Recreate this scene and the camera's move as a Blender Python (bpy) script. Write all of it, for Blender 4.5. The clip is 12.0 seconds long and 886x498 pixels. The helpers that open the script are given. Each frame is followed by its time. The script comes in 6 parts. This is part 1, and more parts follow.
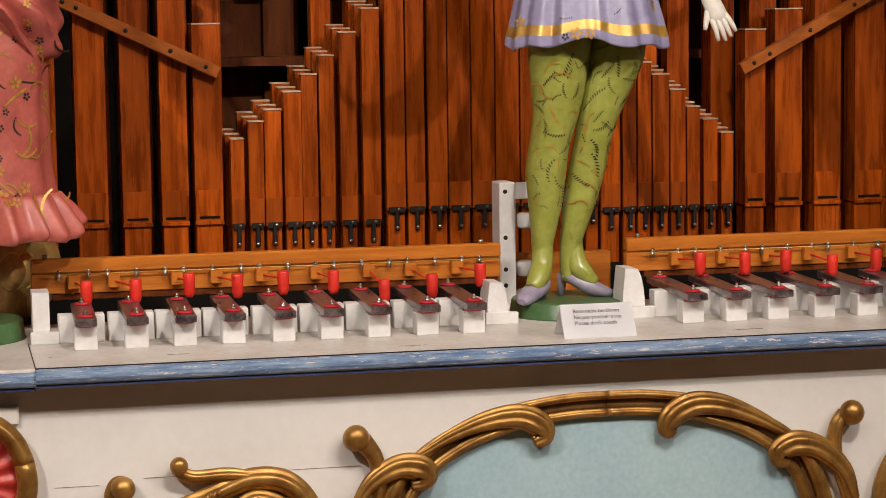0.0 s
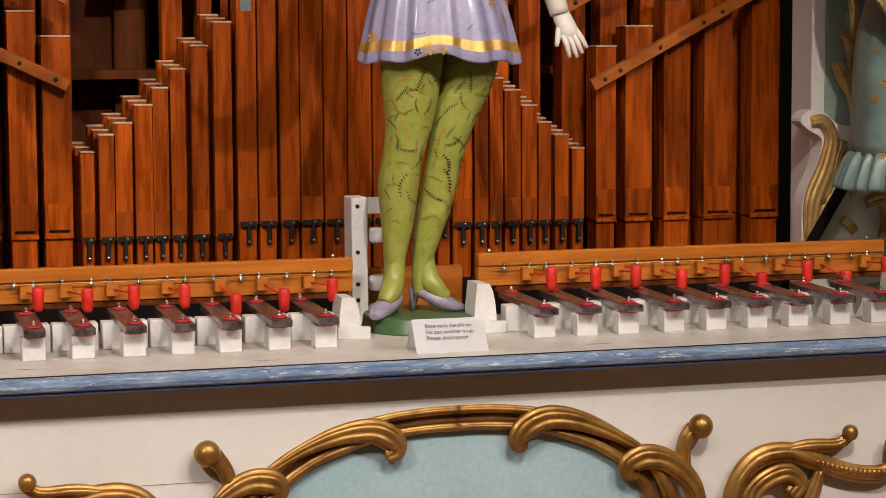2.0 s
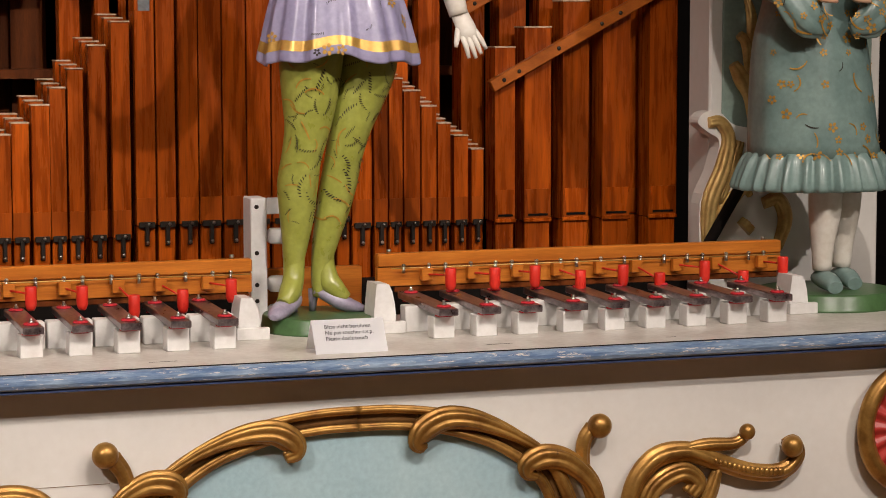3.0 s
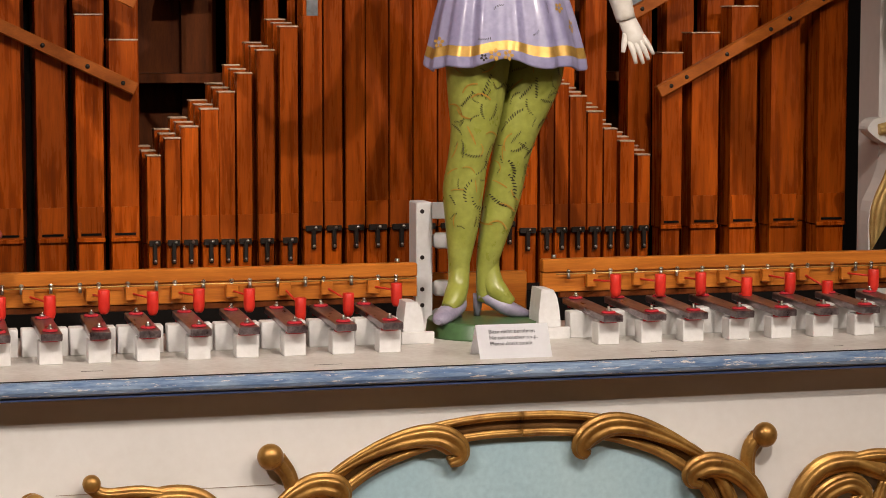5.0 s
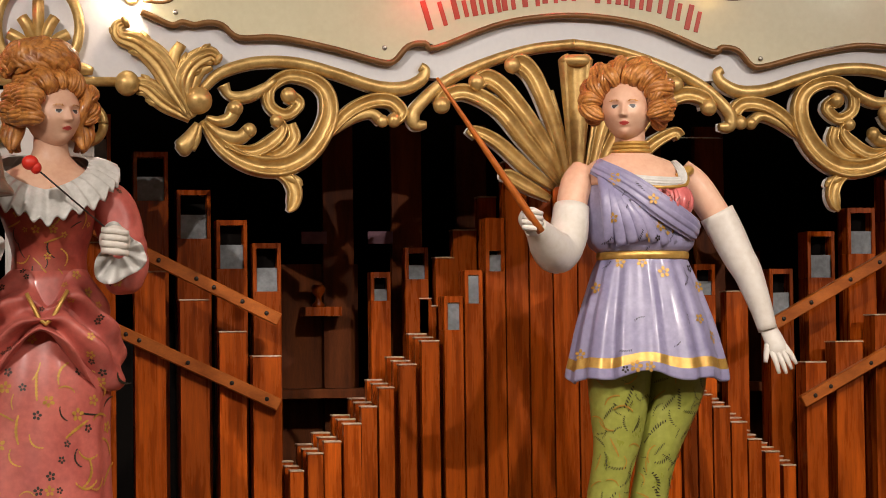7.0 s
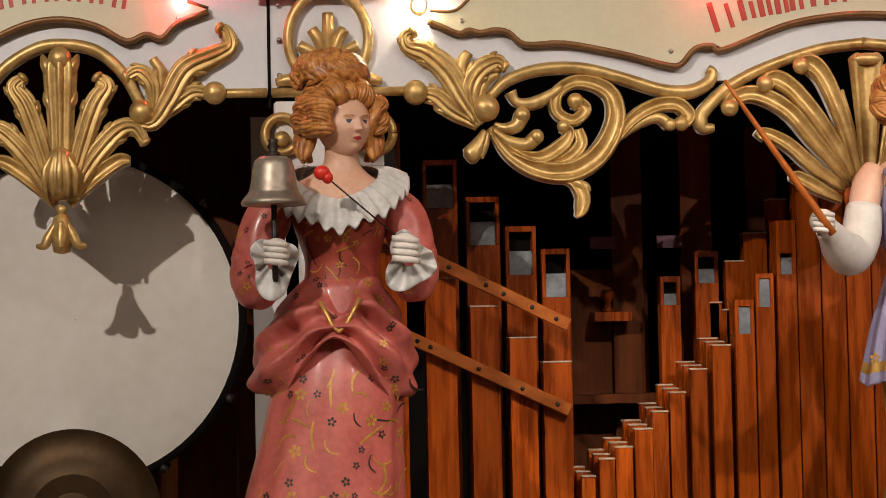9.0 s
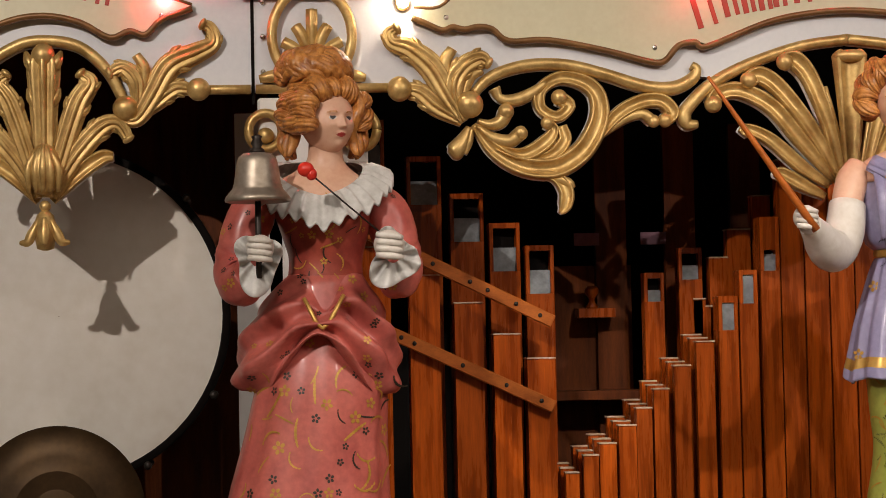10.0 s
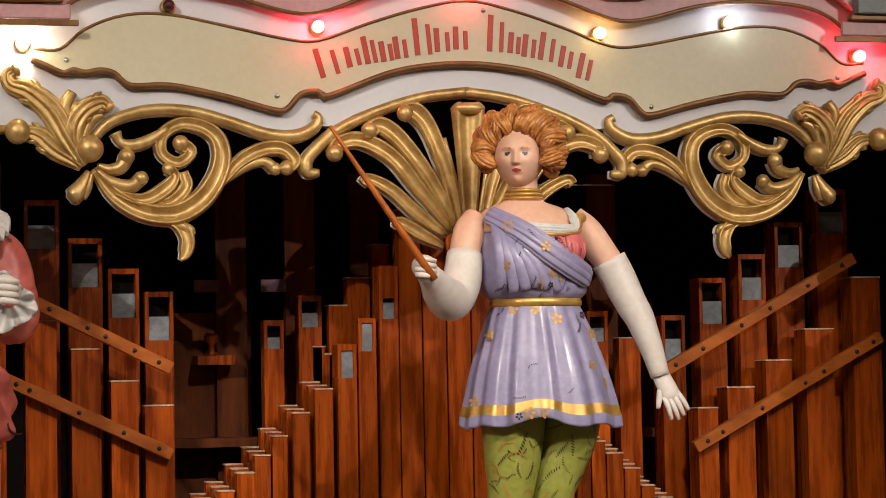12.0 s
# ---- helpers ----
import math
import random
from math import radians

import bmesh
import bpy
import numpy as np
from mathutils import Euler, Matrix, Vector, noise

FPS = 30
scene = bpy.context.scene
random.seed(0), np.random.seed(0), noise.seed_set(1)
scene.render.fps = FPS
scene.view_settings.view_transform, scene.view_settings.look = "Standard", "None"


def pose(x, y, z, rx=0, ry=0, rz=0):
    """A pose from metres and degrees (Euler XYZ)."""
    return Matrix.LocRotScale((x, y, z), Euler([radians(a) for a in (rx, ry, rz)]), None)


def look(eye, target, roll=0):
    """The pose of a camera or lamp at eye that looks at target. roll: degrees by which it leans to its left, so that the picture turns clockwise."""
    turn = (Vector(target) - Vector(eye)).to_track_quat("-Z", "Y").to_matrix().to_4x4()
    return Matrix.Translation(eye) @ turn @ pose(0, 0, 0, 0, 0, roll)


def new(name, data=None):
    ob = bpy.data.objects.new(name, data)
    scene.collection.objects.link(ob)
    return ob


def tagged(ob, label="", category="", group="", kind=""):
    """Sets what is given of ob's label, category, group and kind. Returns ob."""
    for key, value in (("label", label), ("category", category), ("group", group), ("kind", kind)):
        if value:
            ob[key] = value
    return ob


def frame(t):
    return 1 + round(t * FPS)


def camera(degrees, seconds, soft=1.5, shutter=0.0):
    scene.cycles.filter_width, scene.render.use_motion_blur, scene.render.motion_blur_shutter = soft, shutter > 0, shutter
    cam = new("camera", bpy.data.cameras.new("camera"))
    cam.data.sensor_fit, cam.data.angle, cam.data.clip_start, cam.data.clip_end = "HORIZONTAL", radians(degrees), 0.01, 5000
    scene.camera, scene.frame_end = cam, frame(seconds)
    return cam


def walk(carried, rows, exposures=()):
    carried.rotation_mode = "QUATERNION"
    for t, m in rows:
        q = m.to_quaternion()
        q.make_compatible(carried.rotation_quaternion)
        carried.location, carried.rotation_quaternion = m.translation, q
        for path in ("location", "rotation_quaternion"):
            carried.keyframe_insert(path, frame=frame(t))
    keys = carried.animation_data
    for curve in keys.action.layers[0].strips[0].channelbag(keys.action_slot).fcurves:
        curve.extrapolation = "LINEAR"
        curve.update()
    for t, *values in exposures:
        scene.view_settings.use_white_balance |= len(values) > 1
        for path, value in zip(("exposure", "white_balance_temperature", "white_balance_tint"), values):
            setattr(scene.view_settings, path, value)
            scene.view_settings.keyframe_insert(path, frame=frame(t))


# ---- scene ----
cam = camera(22.18, 12.0, soft=0.5)
EYE = (0.0, 0.0, 1.55)
ROWS = [
    (0.0, 84.034, 0.76, -12.71), (0.5, 84.155, 0.615, -13.091), (1.0, 84.351, 0.532, -13.851),
    (1.5, 84.448, 0.41, -14.972), (2.0, 84.376, 0.277, -16.426), (2.5, 84.323, 0.147, -18.254),
    (2.7, 84.33, 0.11, -18.65), (3.5, 84.45, 0.06, -19.1), (4.3, 84.57, 0.05, -17.84),
    (4.5, 84.547, 0.054, -17.225), (5.0, 84.516, -0.022, -14.755), (5.5, 84.95, 0.135, -11.931),
    (6.0, 86.722, 0.253, -11.262), (6.5, 89.732, 0.503, -11.289), (6.7, 91.09, 0.6, -11.3),
    (7.5, 93.2, 0.9, -10.6), (8.3, 93.08, 1.09, -7.57), (8.5, 92.904, 1.122, -6.08),
    (9.0, 92.719, 1.172, -3.846), (9.5, 92.687, 1.197, -3.553), (10.0, 92.623, 1.217, -4.252),
    (10.5, 92.54, 1.157, -6.832), (11.0, 92.744, 1.072, -10.573), (11.5, 93.269, 1.089, -12.687),
    (12.0, 93.628, 1.089, -13.874),
]
walk(cam, [(t, pose(*EYE, rx, ry, rz)) for t, rx, ry, rz in ROWS],
     exposures=((0.0, -0.06), (6.5, -0.05), (8.5, -0.10), (11.0, -0.22), (12.0, -0.17)))

# ---- light: warm ceiling spots of the hall, plus two added fill areas ----
world = bpy.data.worlds.new("hall_air")
world.use_nodes = True
world.node_tree.nodes["Background"].inputs[0].default_value = (1.0, 0.85, 0.68, 1)
world.node_tree.nodes["Background"].inputs[1].default_value = 0.012
scene.world = world


def spot(name, eye, target, watts, size, degrees, colour=(1.0, 0.885, 0.80)):
    data = bpy.data.lights.new(name, "SPOT")
    data.energy, data.color, data.shadow_soft_size = watts, colour, size
    data.spot_size, data.spot_blend = radians(degrees), 0.6
    ob = new(name, data)
    ob.matrix_world = look(eye, target)
    return ob


spot("spot_lamp_centre", (0.95, 0.75, 3.25), (0.97, 3.04, 0.98), 208, 0.015, 46)
spot("spot_lamp_side", (-1.35, 0.5, 3.25), (-0.10, 3.4, 1.45), 285, 0.015, 46)
spot("spot_lamp_far", (2.6, 0.3, 3.2), (1.45, 3.2, 1.45), 190, 0.015, 48)
# Added weak fill from behind the camera; no such lamp is known.
fill = bpy.data.lights.new("unseen_fill_area", "AREA")
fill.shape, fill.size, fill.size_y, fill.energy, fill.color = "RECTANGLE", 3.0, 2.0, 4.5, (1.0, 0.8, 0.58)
new("rear_fill_area", fill).matrix_world = look((0.8, -2.6, 3.0), (0.9, 3.0, 1.2))

# Added overhead area; its light bounces off the floor to under the shelf.
down = bpy.data.lights.new("unseen_fill_area", "AREA")
down.shape, down.size, down.size_y, down.energy, down.color = "RECTANGLE", 2.4, 1.2, 32, (1.0, 0.86, 0.72)
new("unseen_fill_area", down).matrix_world = look((0.9, 1.0, 3.55), (0.9, 1.2, 0.0))

# ---- materials ----
MATS = {}


def material(name, colour, rough=0.5, metal=0.0, dark=None, scale=8.0, stretch=(1, 1, 1), vary=0.5, bump=0.15,
             fine=120.0, worn=None, wear=0.62, coat=0.0, each=0.0, spec=0.5, bumpsize=0.002):
    """Two scales of variation, relief, optional worn patches of another colour, optional shift from piece to piece."""
    m = bpy.data.materials.new(name)
    m.use_nodes = True
    nt = m.node_tree
    n, link = nt.nodes, nt.links.new
    b = n["Principled BSDF"]
    co = n.new("ShaderNodeTexCoord")
    mp = n.new("ShaderNodeMapping")
    mp.inputs["Scale"].default_value = stretch
    link(co.outputs["Object"], mp.inputs[0])
    src = mp.outputs[0]
    if each:
        info = n.new("ShaderNodeObjectInfo")
        add = n.new("ShaderNodeVectorMath")
        add.operation = "MULTIPLY_ADD"
        add.inputs[1].default_value = (1, 1, 1)
        link(mp.outputs[0], add.inputs[0])
        sc = n.new("ShaderNodeMath")
        sc.operation = "MULTIPLY"
        sc.inputs[1].default_value = 37.0
        link(info.outputs["Random"], sc.inputs[0])
        link(sc.outputs[0], add.inputs[2])
        src = add.outputs[0]
    big = n.new("ShaderNodeTexNoise")
    big.inputs["Scale"].default_value, big.inputs["Detail"].default_value = scale, 6
    big.inputs["Roughness"].default_value = 0.62
    small = n.new("ShaderNodeTexNoise")
    small.inputs["Scale"].default_value, small.inputs["Detail"].default_value = fine, 4
    link(src, big.inputs["Vector"]), link(src, small.inputs["Vector"])
    dark = dark or tuple(c * 0.7 for c in colour)
    ramp = n.new("ShaderNodeValToRGB")
    ramp.color_ramp.elements[0].position, ramp.color_ramp.elements[1].position = 0.27 + 0.10 * vary, 0.73 - 0.10 * vary
    ramp.color_ramp.elements[0].color, ramp.color_ramp.elements[1].color = (*dark, 1), (*colour, 1)
    link(big.outputs[0], ramp.inputs[0])
    tone = n.new("ShaderNodeMixRGB")
    tone.blend_type, tone.inputs[0].default_value = "OVERLAY", 0.35 * vary
    link(ramp.outputs[0], tone.inputs[1]), link(small.outputs[0], tone.inputs[2])
    out = tone.outputs[0]
    if each:
        hsv = n.new("ShaderNodeHueSaturation")
        rng = n.new("ShaderNodeMapRange")
        rng.inputs[3].default_value, rng.inputs[4].default_value = 1 - each, 1 + each * 0.7
        link(info.outputs["Random"], rng.inputs[0]), link(rng.outputs[0], hsv.inputs["Value"])
        link(out, hsv.inputs["Color"])
        out = hsv.outputs[0]
    if worn:
        spots = n.new("ShaderNodeTexNoise")
        spots.inputs["Scale"].default_value, spots.inputs["Detail"].default_value = scale * 2.7, 8
        spots.inputs["Roughness"].default_value = 0.7
        link(src, spots.inputs["Vector"])
        cut = n.new("ShaderNodeValToRGB")
        cut.color_ramp.elements[0].position, cut.color_ramp.elements[1].position = wear, wear + 0.03
        link(spots.outputs[0], cut.inputs[0])
        mix = n.new("ShaderNodeMixRGB")
        mix.inputs[2].default_value = (*worn, 1)
        link(cut.outputs[0], mix.inputs[0]), link(out, mix.inputs[1])
        out = mix.outputs[0]
    link(out, b.inputs["Base Color"])
    rr = n.new("ShaderNodeMapRange")
    rr.inputs[3].default_value, rr.inputs[4].default_value = max(0.02, rough - 0.12), min(1, rough + 0.14)
    link(big.outputs[0], rr.inputs[0]), link(rr.outputs[0], b.inputs["Roughness"])
    b.inputs["Metallic"].default_value, b.inputs["Coat Weight"].default_value = metal, coat
    b.inputs["Coat Roughness"].default_value, b.inputs["Specular IOR Level"].default_value = 0.12, spec
    bp = n.new("ShaderNodeBump")
    bp.inputs["Strength"].default_value, bp.inputs["Distance"].default_value = bump, bumpsize
    mixh = n.new("ShaderNodeMath")
    mixh.operation = "MULTIPLY_ADD"
    mixh.inputs[1].default_value = 0.4
    link(small.outputs[0], mixh.inputs[0]), link(big.outputs[0], mixh.inputs[2])
    link(mixh.outputs[0], bp.inputs["Height"]), link(bp.outputs[0], b.inputs["Normal"])
    MATS[name] = m
    return m


def glow(name, colour, strength, base=(0.9, 0.9, 0.9)):
    m = bpy.data.materials.new(name)
    m.use_nodes = True
    b = m.node_tree.nodes["Principled BSDF"]
    b.inputs["Base Color"].default_value = (*base, 1)
    b.inputs["Emission Color"].default_value, b.inputs["Emission Strength"].default_value = (*colour, 1), strength
    return m


WOOD = material("varnished_pipe_wood", (0.48, 0.088, 0.003), 0.27, dark=(0.2, 0.030, 0.0015), scale=9, stretch=(9, 9, 0.7), vary=0.75,
                bump=0.12, fine=60, each=0.27, spec=0.36)
WOOD_CAP = material("darker_cap_wood", (0.44, 0.084, 0.0035), 0.3, dark=(0.21, 0.034, 0.002), scale=9, stretch=(9, 9, 0.7), vary=0.5, bump=0.1, fine=60, each=0.16, spec=0.36)
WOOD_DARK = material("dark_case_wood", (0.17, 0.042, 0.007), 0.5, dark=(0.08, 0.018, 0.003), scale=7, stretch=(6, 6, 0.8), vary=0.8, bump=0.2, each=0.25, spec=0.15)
WOOD_PLANK = material("honey_varnished_plank", (0.56, 0.185, 0.022), 0.34, dark=(0.36, 0.1, 0.011), scale=7, stretch=(0.8, 8, 9), vary=0.7, bump=0.1, fine=60, spec=0.4)
WOOD_END = material("pale_end_grain", (0.62, 0.46, 0.33), 0.7, dark=(0.4, 0.25, 0.15), scale=60, vary=0.8, bump=0.3)
BRACE = material("brace_wood", (0.46, 0.125, 0.016), 0.36, dark=(0.29, 0.07, 0.009), scale=8, stretch=(3, 6, 6), vary=0.7, bump=0.12, spec=0.35)
WHITE = material("old_white_paint", (0.76, 0.735, 0.70), 0.42, dark=(0.69, 0.66, 0.62), scale=5, vary=0.35, bump=0.12, fine=70)
# White with worn spots; its bluish tint stands for cooler light up there.
WHITE_PED = material("cool_light_tinted_white", (0.70, 0.705, 0.725), 0.4, dark=(0.63, 0.63, 0.65), scale=6, vary=0.35, bump=0.1, worn=(0.5, 0.46, 0.4), wear=0.8)
WHITE_SHELF = material("worn_white_shelf_paint", (0.64, 0.61, 0.565), 0.36, dark=(0.5, 0.46, 0.41), scale=20, vary=0.7, bump=0.15, worn=(0.4, 0.34, 0.28), wear=0.72)
WHITE_BLOCK = material("white_block_paint", (0.74, 0.73, 0.715), 0.4, dark=(0.64, 0.62, 0.6), scale=25, vary=0.6, bump=0.2, each=0.06)
CREAM = material("cream_board_paint", (0.66, 0.62, 0.43), 0.36, dark=(0.60, 0.56, 0.38), scale=4, vary=0.3, bump=0.06, worn=(0.42, 0.36, 0.24), wear=0.82)
BROWN_EDGE = material("bronzed_brown_edge", (0.26, 0.13, 0.045), 0.4, dark=(0.15, 0.07, 0.022), scale=20, vary=0.7, metal=0.3)
GOLD = material("old_gold_leaf", (0.68, 0.47, 0.18), 0.4, metal=0.55, dark=(0.44, 0.27, 0.085), scale=34, vary=0.8, bump=0.4, worn=(0.24, 0.12, 0.03), wear=0.74)
GOLD_DARK = material("bronze_gold_paint", (0.46, 0.25, 0.062), 0.36, metal=0.62, dark=(0.22, 0.1, 0.022), scale=24, vary=0.8, bump=0.25, worn=(0.13, 0.06, 0.018), wear=0.66)
BLUE = material("worn_blue_edge_paint", (0.24, 0.32, 0.43), 0.34, dark=(0.08, 0.14, 0.26), scale=30, stretch=(0.5, 3, 3), vary=0.9, bump=0.3,
                worn=(0.62, 0.56, 0.5), wear=0.585)
BLUE_LOW = material("dark_blue_edge_line", (0.05, 0.08, 0.2), 0.35, scale=20, vary=0.8, worn=(0.3, 0.22, 0.16), wear=0.68)
SKY_PANEL = material("pale_blue_panel_paint", (0.4, 0.545, 0.585), 0.42, dark=(0.31, 0.46, 0.52), scale=4, vary=0.6, bump=0.1, worn=(0.5, 0.55, 0.47), wear=0.7)
BAR = material("dull_steel_bar", (0.34, 0.28, 0.28), 0.3, metal=0.85, dark=(0.13, 0.09, 0.095), scale=30, stretch=(2, 0.6, 2), vary=0.9, bump=0.15, each=0.2)
FELT = material("crimson_felt", (0.5, 0.02, 0.03), 0.9, dark=(0.36, 0.012, 0.02), scale=80, vary=0.6, bump=0.4)
RED = material("red_hammer_rubber", (0.72, 0.035, 0.018), 0.38, dark=(0.56, 0.02, 0.012), scale=40, vary=0.5, bump=0.1, each=0.1)
STEEL = material("bright_screw_steel", (0.6, 0.57, 0.52), 0.28, metal=1.0, scale=60, vary=0.4)
IRON = material("blackened_iron", (0.028, 0.02, 0.015), 0.42, metal=0.4, scale=50, vary=0.6)
BRASS = material("aged_brass", (0.68, 0.46, 0.16), 0.42, metal=0.7, dark=(0.45, 0.28, 0.085), scale=14, vary=0.9, bump=0.1)
# Bronze kept this dark because the cymbal's shade is put into its colour.
CYMBAL = material("shade_toned_cymbal_bronze", (0.085, 0.048, 0.018), 0.5, metal=0.7, dark=(0.04, 0.022, 0.009), scale=9, vary=0.8, bump=0.1)
ZINC = material("grey_zinc_plate", (0.27, 0.29, 0.3), 0.5, metal=0.5, dark=(0.17, 0.18, 0.19), scale=30, vary=0.7)
SKIN_DRUM = material("drum_skin", (0.72, 0.675, 0.6), 0.5, dark=(0.64, 0.59, 0.51), scale=6, vary=0.5, bump=0.1, fine=40)
PURPLE_PAPER = material("faded_purple_label", (0.2, 0.1, 0.13), 0.8, scale=30)
# Black of hoop, hose and joints; on case, sill and mouths, painted-in shade.
BLACK = material("black_and_painted_shade", (0.008, 0.006, 0.005), 0.85, scale=10, vary=0.5, spec=0.1)
GREEN = material("green_plinth_paint", (0.075, 0.16, 0.06), 0.35, dark=(0.045, 0.1, 0.035), scale=14, vary=0.7, bump=0.12, worn=(0.2, 0.2, 0.12), wear=0.74)
CARD = material("white_card", (0.9, 0.9, 0.92), 0.7, scale=30, vary=0.15, bump=0.03, dark=(0.87, 0.87, 0.89))
INK = material("grey_ink", (0.07, 0.07, 0.08), 0.7, scale=50, vary=0.3)
LETTER_RED = material("red_sign_paint", (0.5, 0.05, 0.022), 0.4, dark=(0.4, 0.035, 0.015), scale=40, vary=0.6)
HALL = material("hall_wall_plaster", (0.4, 0.33, 0.27), 0.8, scale=3, vary=0.5)
# Unseen floor, coloured bright so it throws warm light up under the shelf.
FLOOR = material("hall_floor_boards", (0.62, 0.36, 0.18), 0.5, scale=4, stretch=(1, 5, 1), vary=0.6)


# ---- mesh helpers ----
def part(name, bm, mat, parent=None, label="", smooth=False):
    """One mesh object from a bmesh, under its thing."""
    me = bpy.data.meshes.new(name)
    bmesh.ops.recalc_face_normals(bm, faces=bm.faces)
    bm.to_mesh(me)
    bm.free()
    for m in mat if isinstance(mat, (list, tuple)) else (mat,):
        me.materials.append(m)
    if smooth:
        for p in me.polygons:
            p.use_smooth = True
    ob = new(name, me)
    if parent:
        ob.parent = parent
    if label:
        ob["label"] = label
    return ob


def thing(name, place, label, category, group="", kind=""):
    ob = new(name)
    ob.location = place
    ob.empty_display_size = 0.02
    return tagged(ob, label, category, group, kind)


def structure(name, bm, mat, label, category="structure", smooth=False):
    return tagged(part(name, bm, mat, None, "", smooth), label, category, "", "structure")


def add_box(bm, x0, x1, y0, y1, z0, z1, bevel=0.0, mi=0):
    vs = [bm.verts.new((x, y, z)) for x in (x0, x1) for y in (y0, y1) for z in (z0, z1)]
    fs = [bm.faces.new([vs[i] for i in f]) for f in ((0, 1, 3, 2), (4, 6, 7, 5), (0, 4, 5, 1), (2, 3, 7, 6), (0, 2, 6, 4), (1, 5, 7, 3))]
    for f in fs:
        f.material_index = mi
    if bevel:
        es = {e for f in fs for e in f.edges}
        bmesh.ops.bevel(bm, geom=list(es), offset=bevel, segments=1, affect="EDGES", profile=0.5)
    return bm


def box(x0, x1, y0, y1, z0, z1, bevel=0.0):
    return add_box(bmesh.new(), x0, x1, y0, y1, z0, z1, bevel)


def spline(points, steps=6):
    """Catmull-Rom through tuples of any length."""
    p = [Vector(q) for q in points]
    p = [p[0] * 2 - p[1]] + p + [p[-1] * 2 - p[-2]]
    out = []
    for i in range(1, len(p) - 2):
        a, b, c, d = p[i - 1:i + 3]
        for k in range(steps):
            t = k / steps
            out.append(0.5 * ((2 * b) + (c - a) * t + (2 * a - 5 * b + 4 * c - d) * t * t + (3 * b - a - 3 * c + d) * t ** 3))
    out.append(p[-2])
    return out


def sweep(bm, rows, steps=6, seg=12, flat=1.0, ridges=0, groove=0.18, ref=(0, 1, 0), mi=0, caps=True):
    """A tube through rows (x, y, z, radius); flat: its depth along ref for one of width; ridges: carved flutes along it, or -1 for a hollow channel with raised rims."""
    if len(rows[0]) != 4:
        raise ValueError("rows want x, y, z, radius")
    pts = [tuple(r) for r in rows]
    p3 = spline([p[:3] for p in pts], steps)
    rad = [max(v[0], 0.0004) for v in spline([(p[3], 0) for p in pts], steps)]
    ref = Vector(ref)
    seg = max(seg, 14 * ridges) if ridges >= 0 else max(seg, 32)
    rings = []
    for i, c in enumerate(p3):
        t = (p3[min(i + 1, len(p3) - 1)] - p3[max(i - 1, 0)]).normalized()
        side = t.cross(ref)
        side = side.normalized() if side.length > 0.05 else t.cross(Vector((1, 0, 0))).normalized()
        deep = side.cross(t).normalized()
        ring = []
        for k in range(seg):
            a = 2 * math.pi * k / seg
            r, d = rad[i], 1.0
            if ridges > 0:
                r *= 1 - groove * (1 - abs(math.cos(ridges * a))) ** 1.3
            elif ridges < 0 and (deep.y > 0) != (math.sin(a) > 0):
                q = abs(math.cos(a))
                d = (0.22 + 0.78 * (q / 0.7) ** 2) / max(0.2, abs(math.sin(a))) if q < 0.7 else 1.4
            ring.append(bm.verts.new(c + side * (math.cos(a) * r) + deep * (math.sin(a) * r * flat * d)))
        rings.append(ring)
    for a, b in zip(rings, rings[1:]):
        for k in range(seg):
            f = bm.faces.new((a[k], a[(k + 1) % seg], b[(k + 1) % seg], b[k]))
            f.material_index, f.smooth = mi, True
    if caps:
        for ring in (rings[0], rings[-1]):
            bm.faces.new(ring).material_index = mi
    return bm


def loft(bm, rows, seg=28, steps=4, mi=0, folds=0, fold=0.0, power=1.0, turn=0.0, dip=0.0, caps=True):
    """Rings (x, y, z, half width, half depth, fold depth factor) from bottom to top."""
    rows = [tuple(r) + (1.0,) * (6 - len(r)) for r in rows]
    sm = spline(rows, steps)
    rings = []
    for r in sm:
        x, y, z, rx, ry, ff = r
        ring = []
        for k in range(seg):
            a = 2 * math.pi * k / seg + turn
            w = 1.0
            if folds:
                w += fold * ff * (math.cos(folds * a) + 0.45 * math.cos(folds * 1.7 * a + 1.3) + 0.3 * math.sin((folds * 0.6) * a))
            c, s = math.cos(a), math.sin(a)
            c, s = math.copysign(abs(c) ** power, c), math.copysign(abs(s) ** power, s)
            sag = dip * max(0.0, ff - 0.9) * (math.sin(3 * a + 0.8) + 0.7 * math.cos(7 * a))
            ring.append(bm.verts.new((x + rx * w * c, y + ry * w * s, z + sag)))
        rings.append(ring)
    for a, b in zip(rings, rings[1:]):
        for k in range(seg):
            f = bm.faces.new((a[k], a[(k + 1) % seg], b[(k + 1) % seg], b[k]))
            f.material_index, f.smooth = mi, True
    for ring in (rings[0], rings[-1]) if caps else ():
        bm.faces.new(ring).material_index = mi
    return bm


def ball(bm, c, rx, ry=None, rz=None, seg=16, rings=10, mi=0, m=None):
    mat = (m or Matrix.Translation(c)) @ Matrix.Diagonal((rx, ry or rx, rz or rx, 1))
    r = bmesh.ops.create_uvsphere(bm, u_segments=seg, v_segments=rings, radius=1, matrix=mat)
    for v in r["verts"]:
        for f in v.link_faces:
            f.material_index, f.smooth = mi, True
    return bm


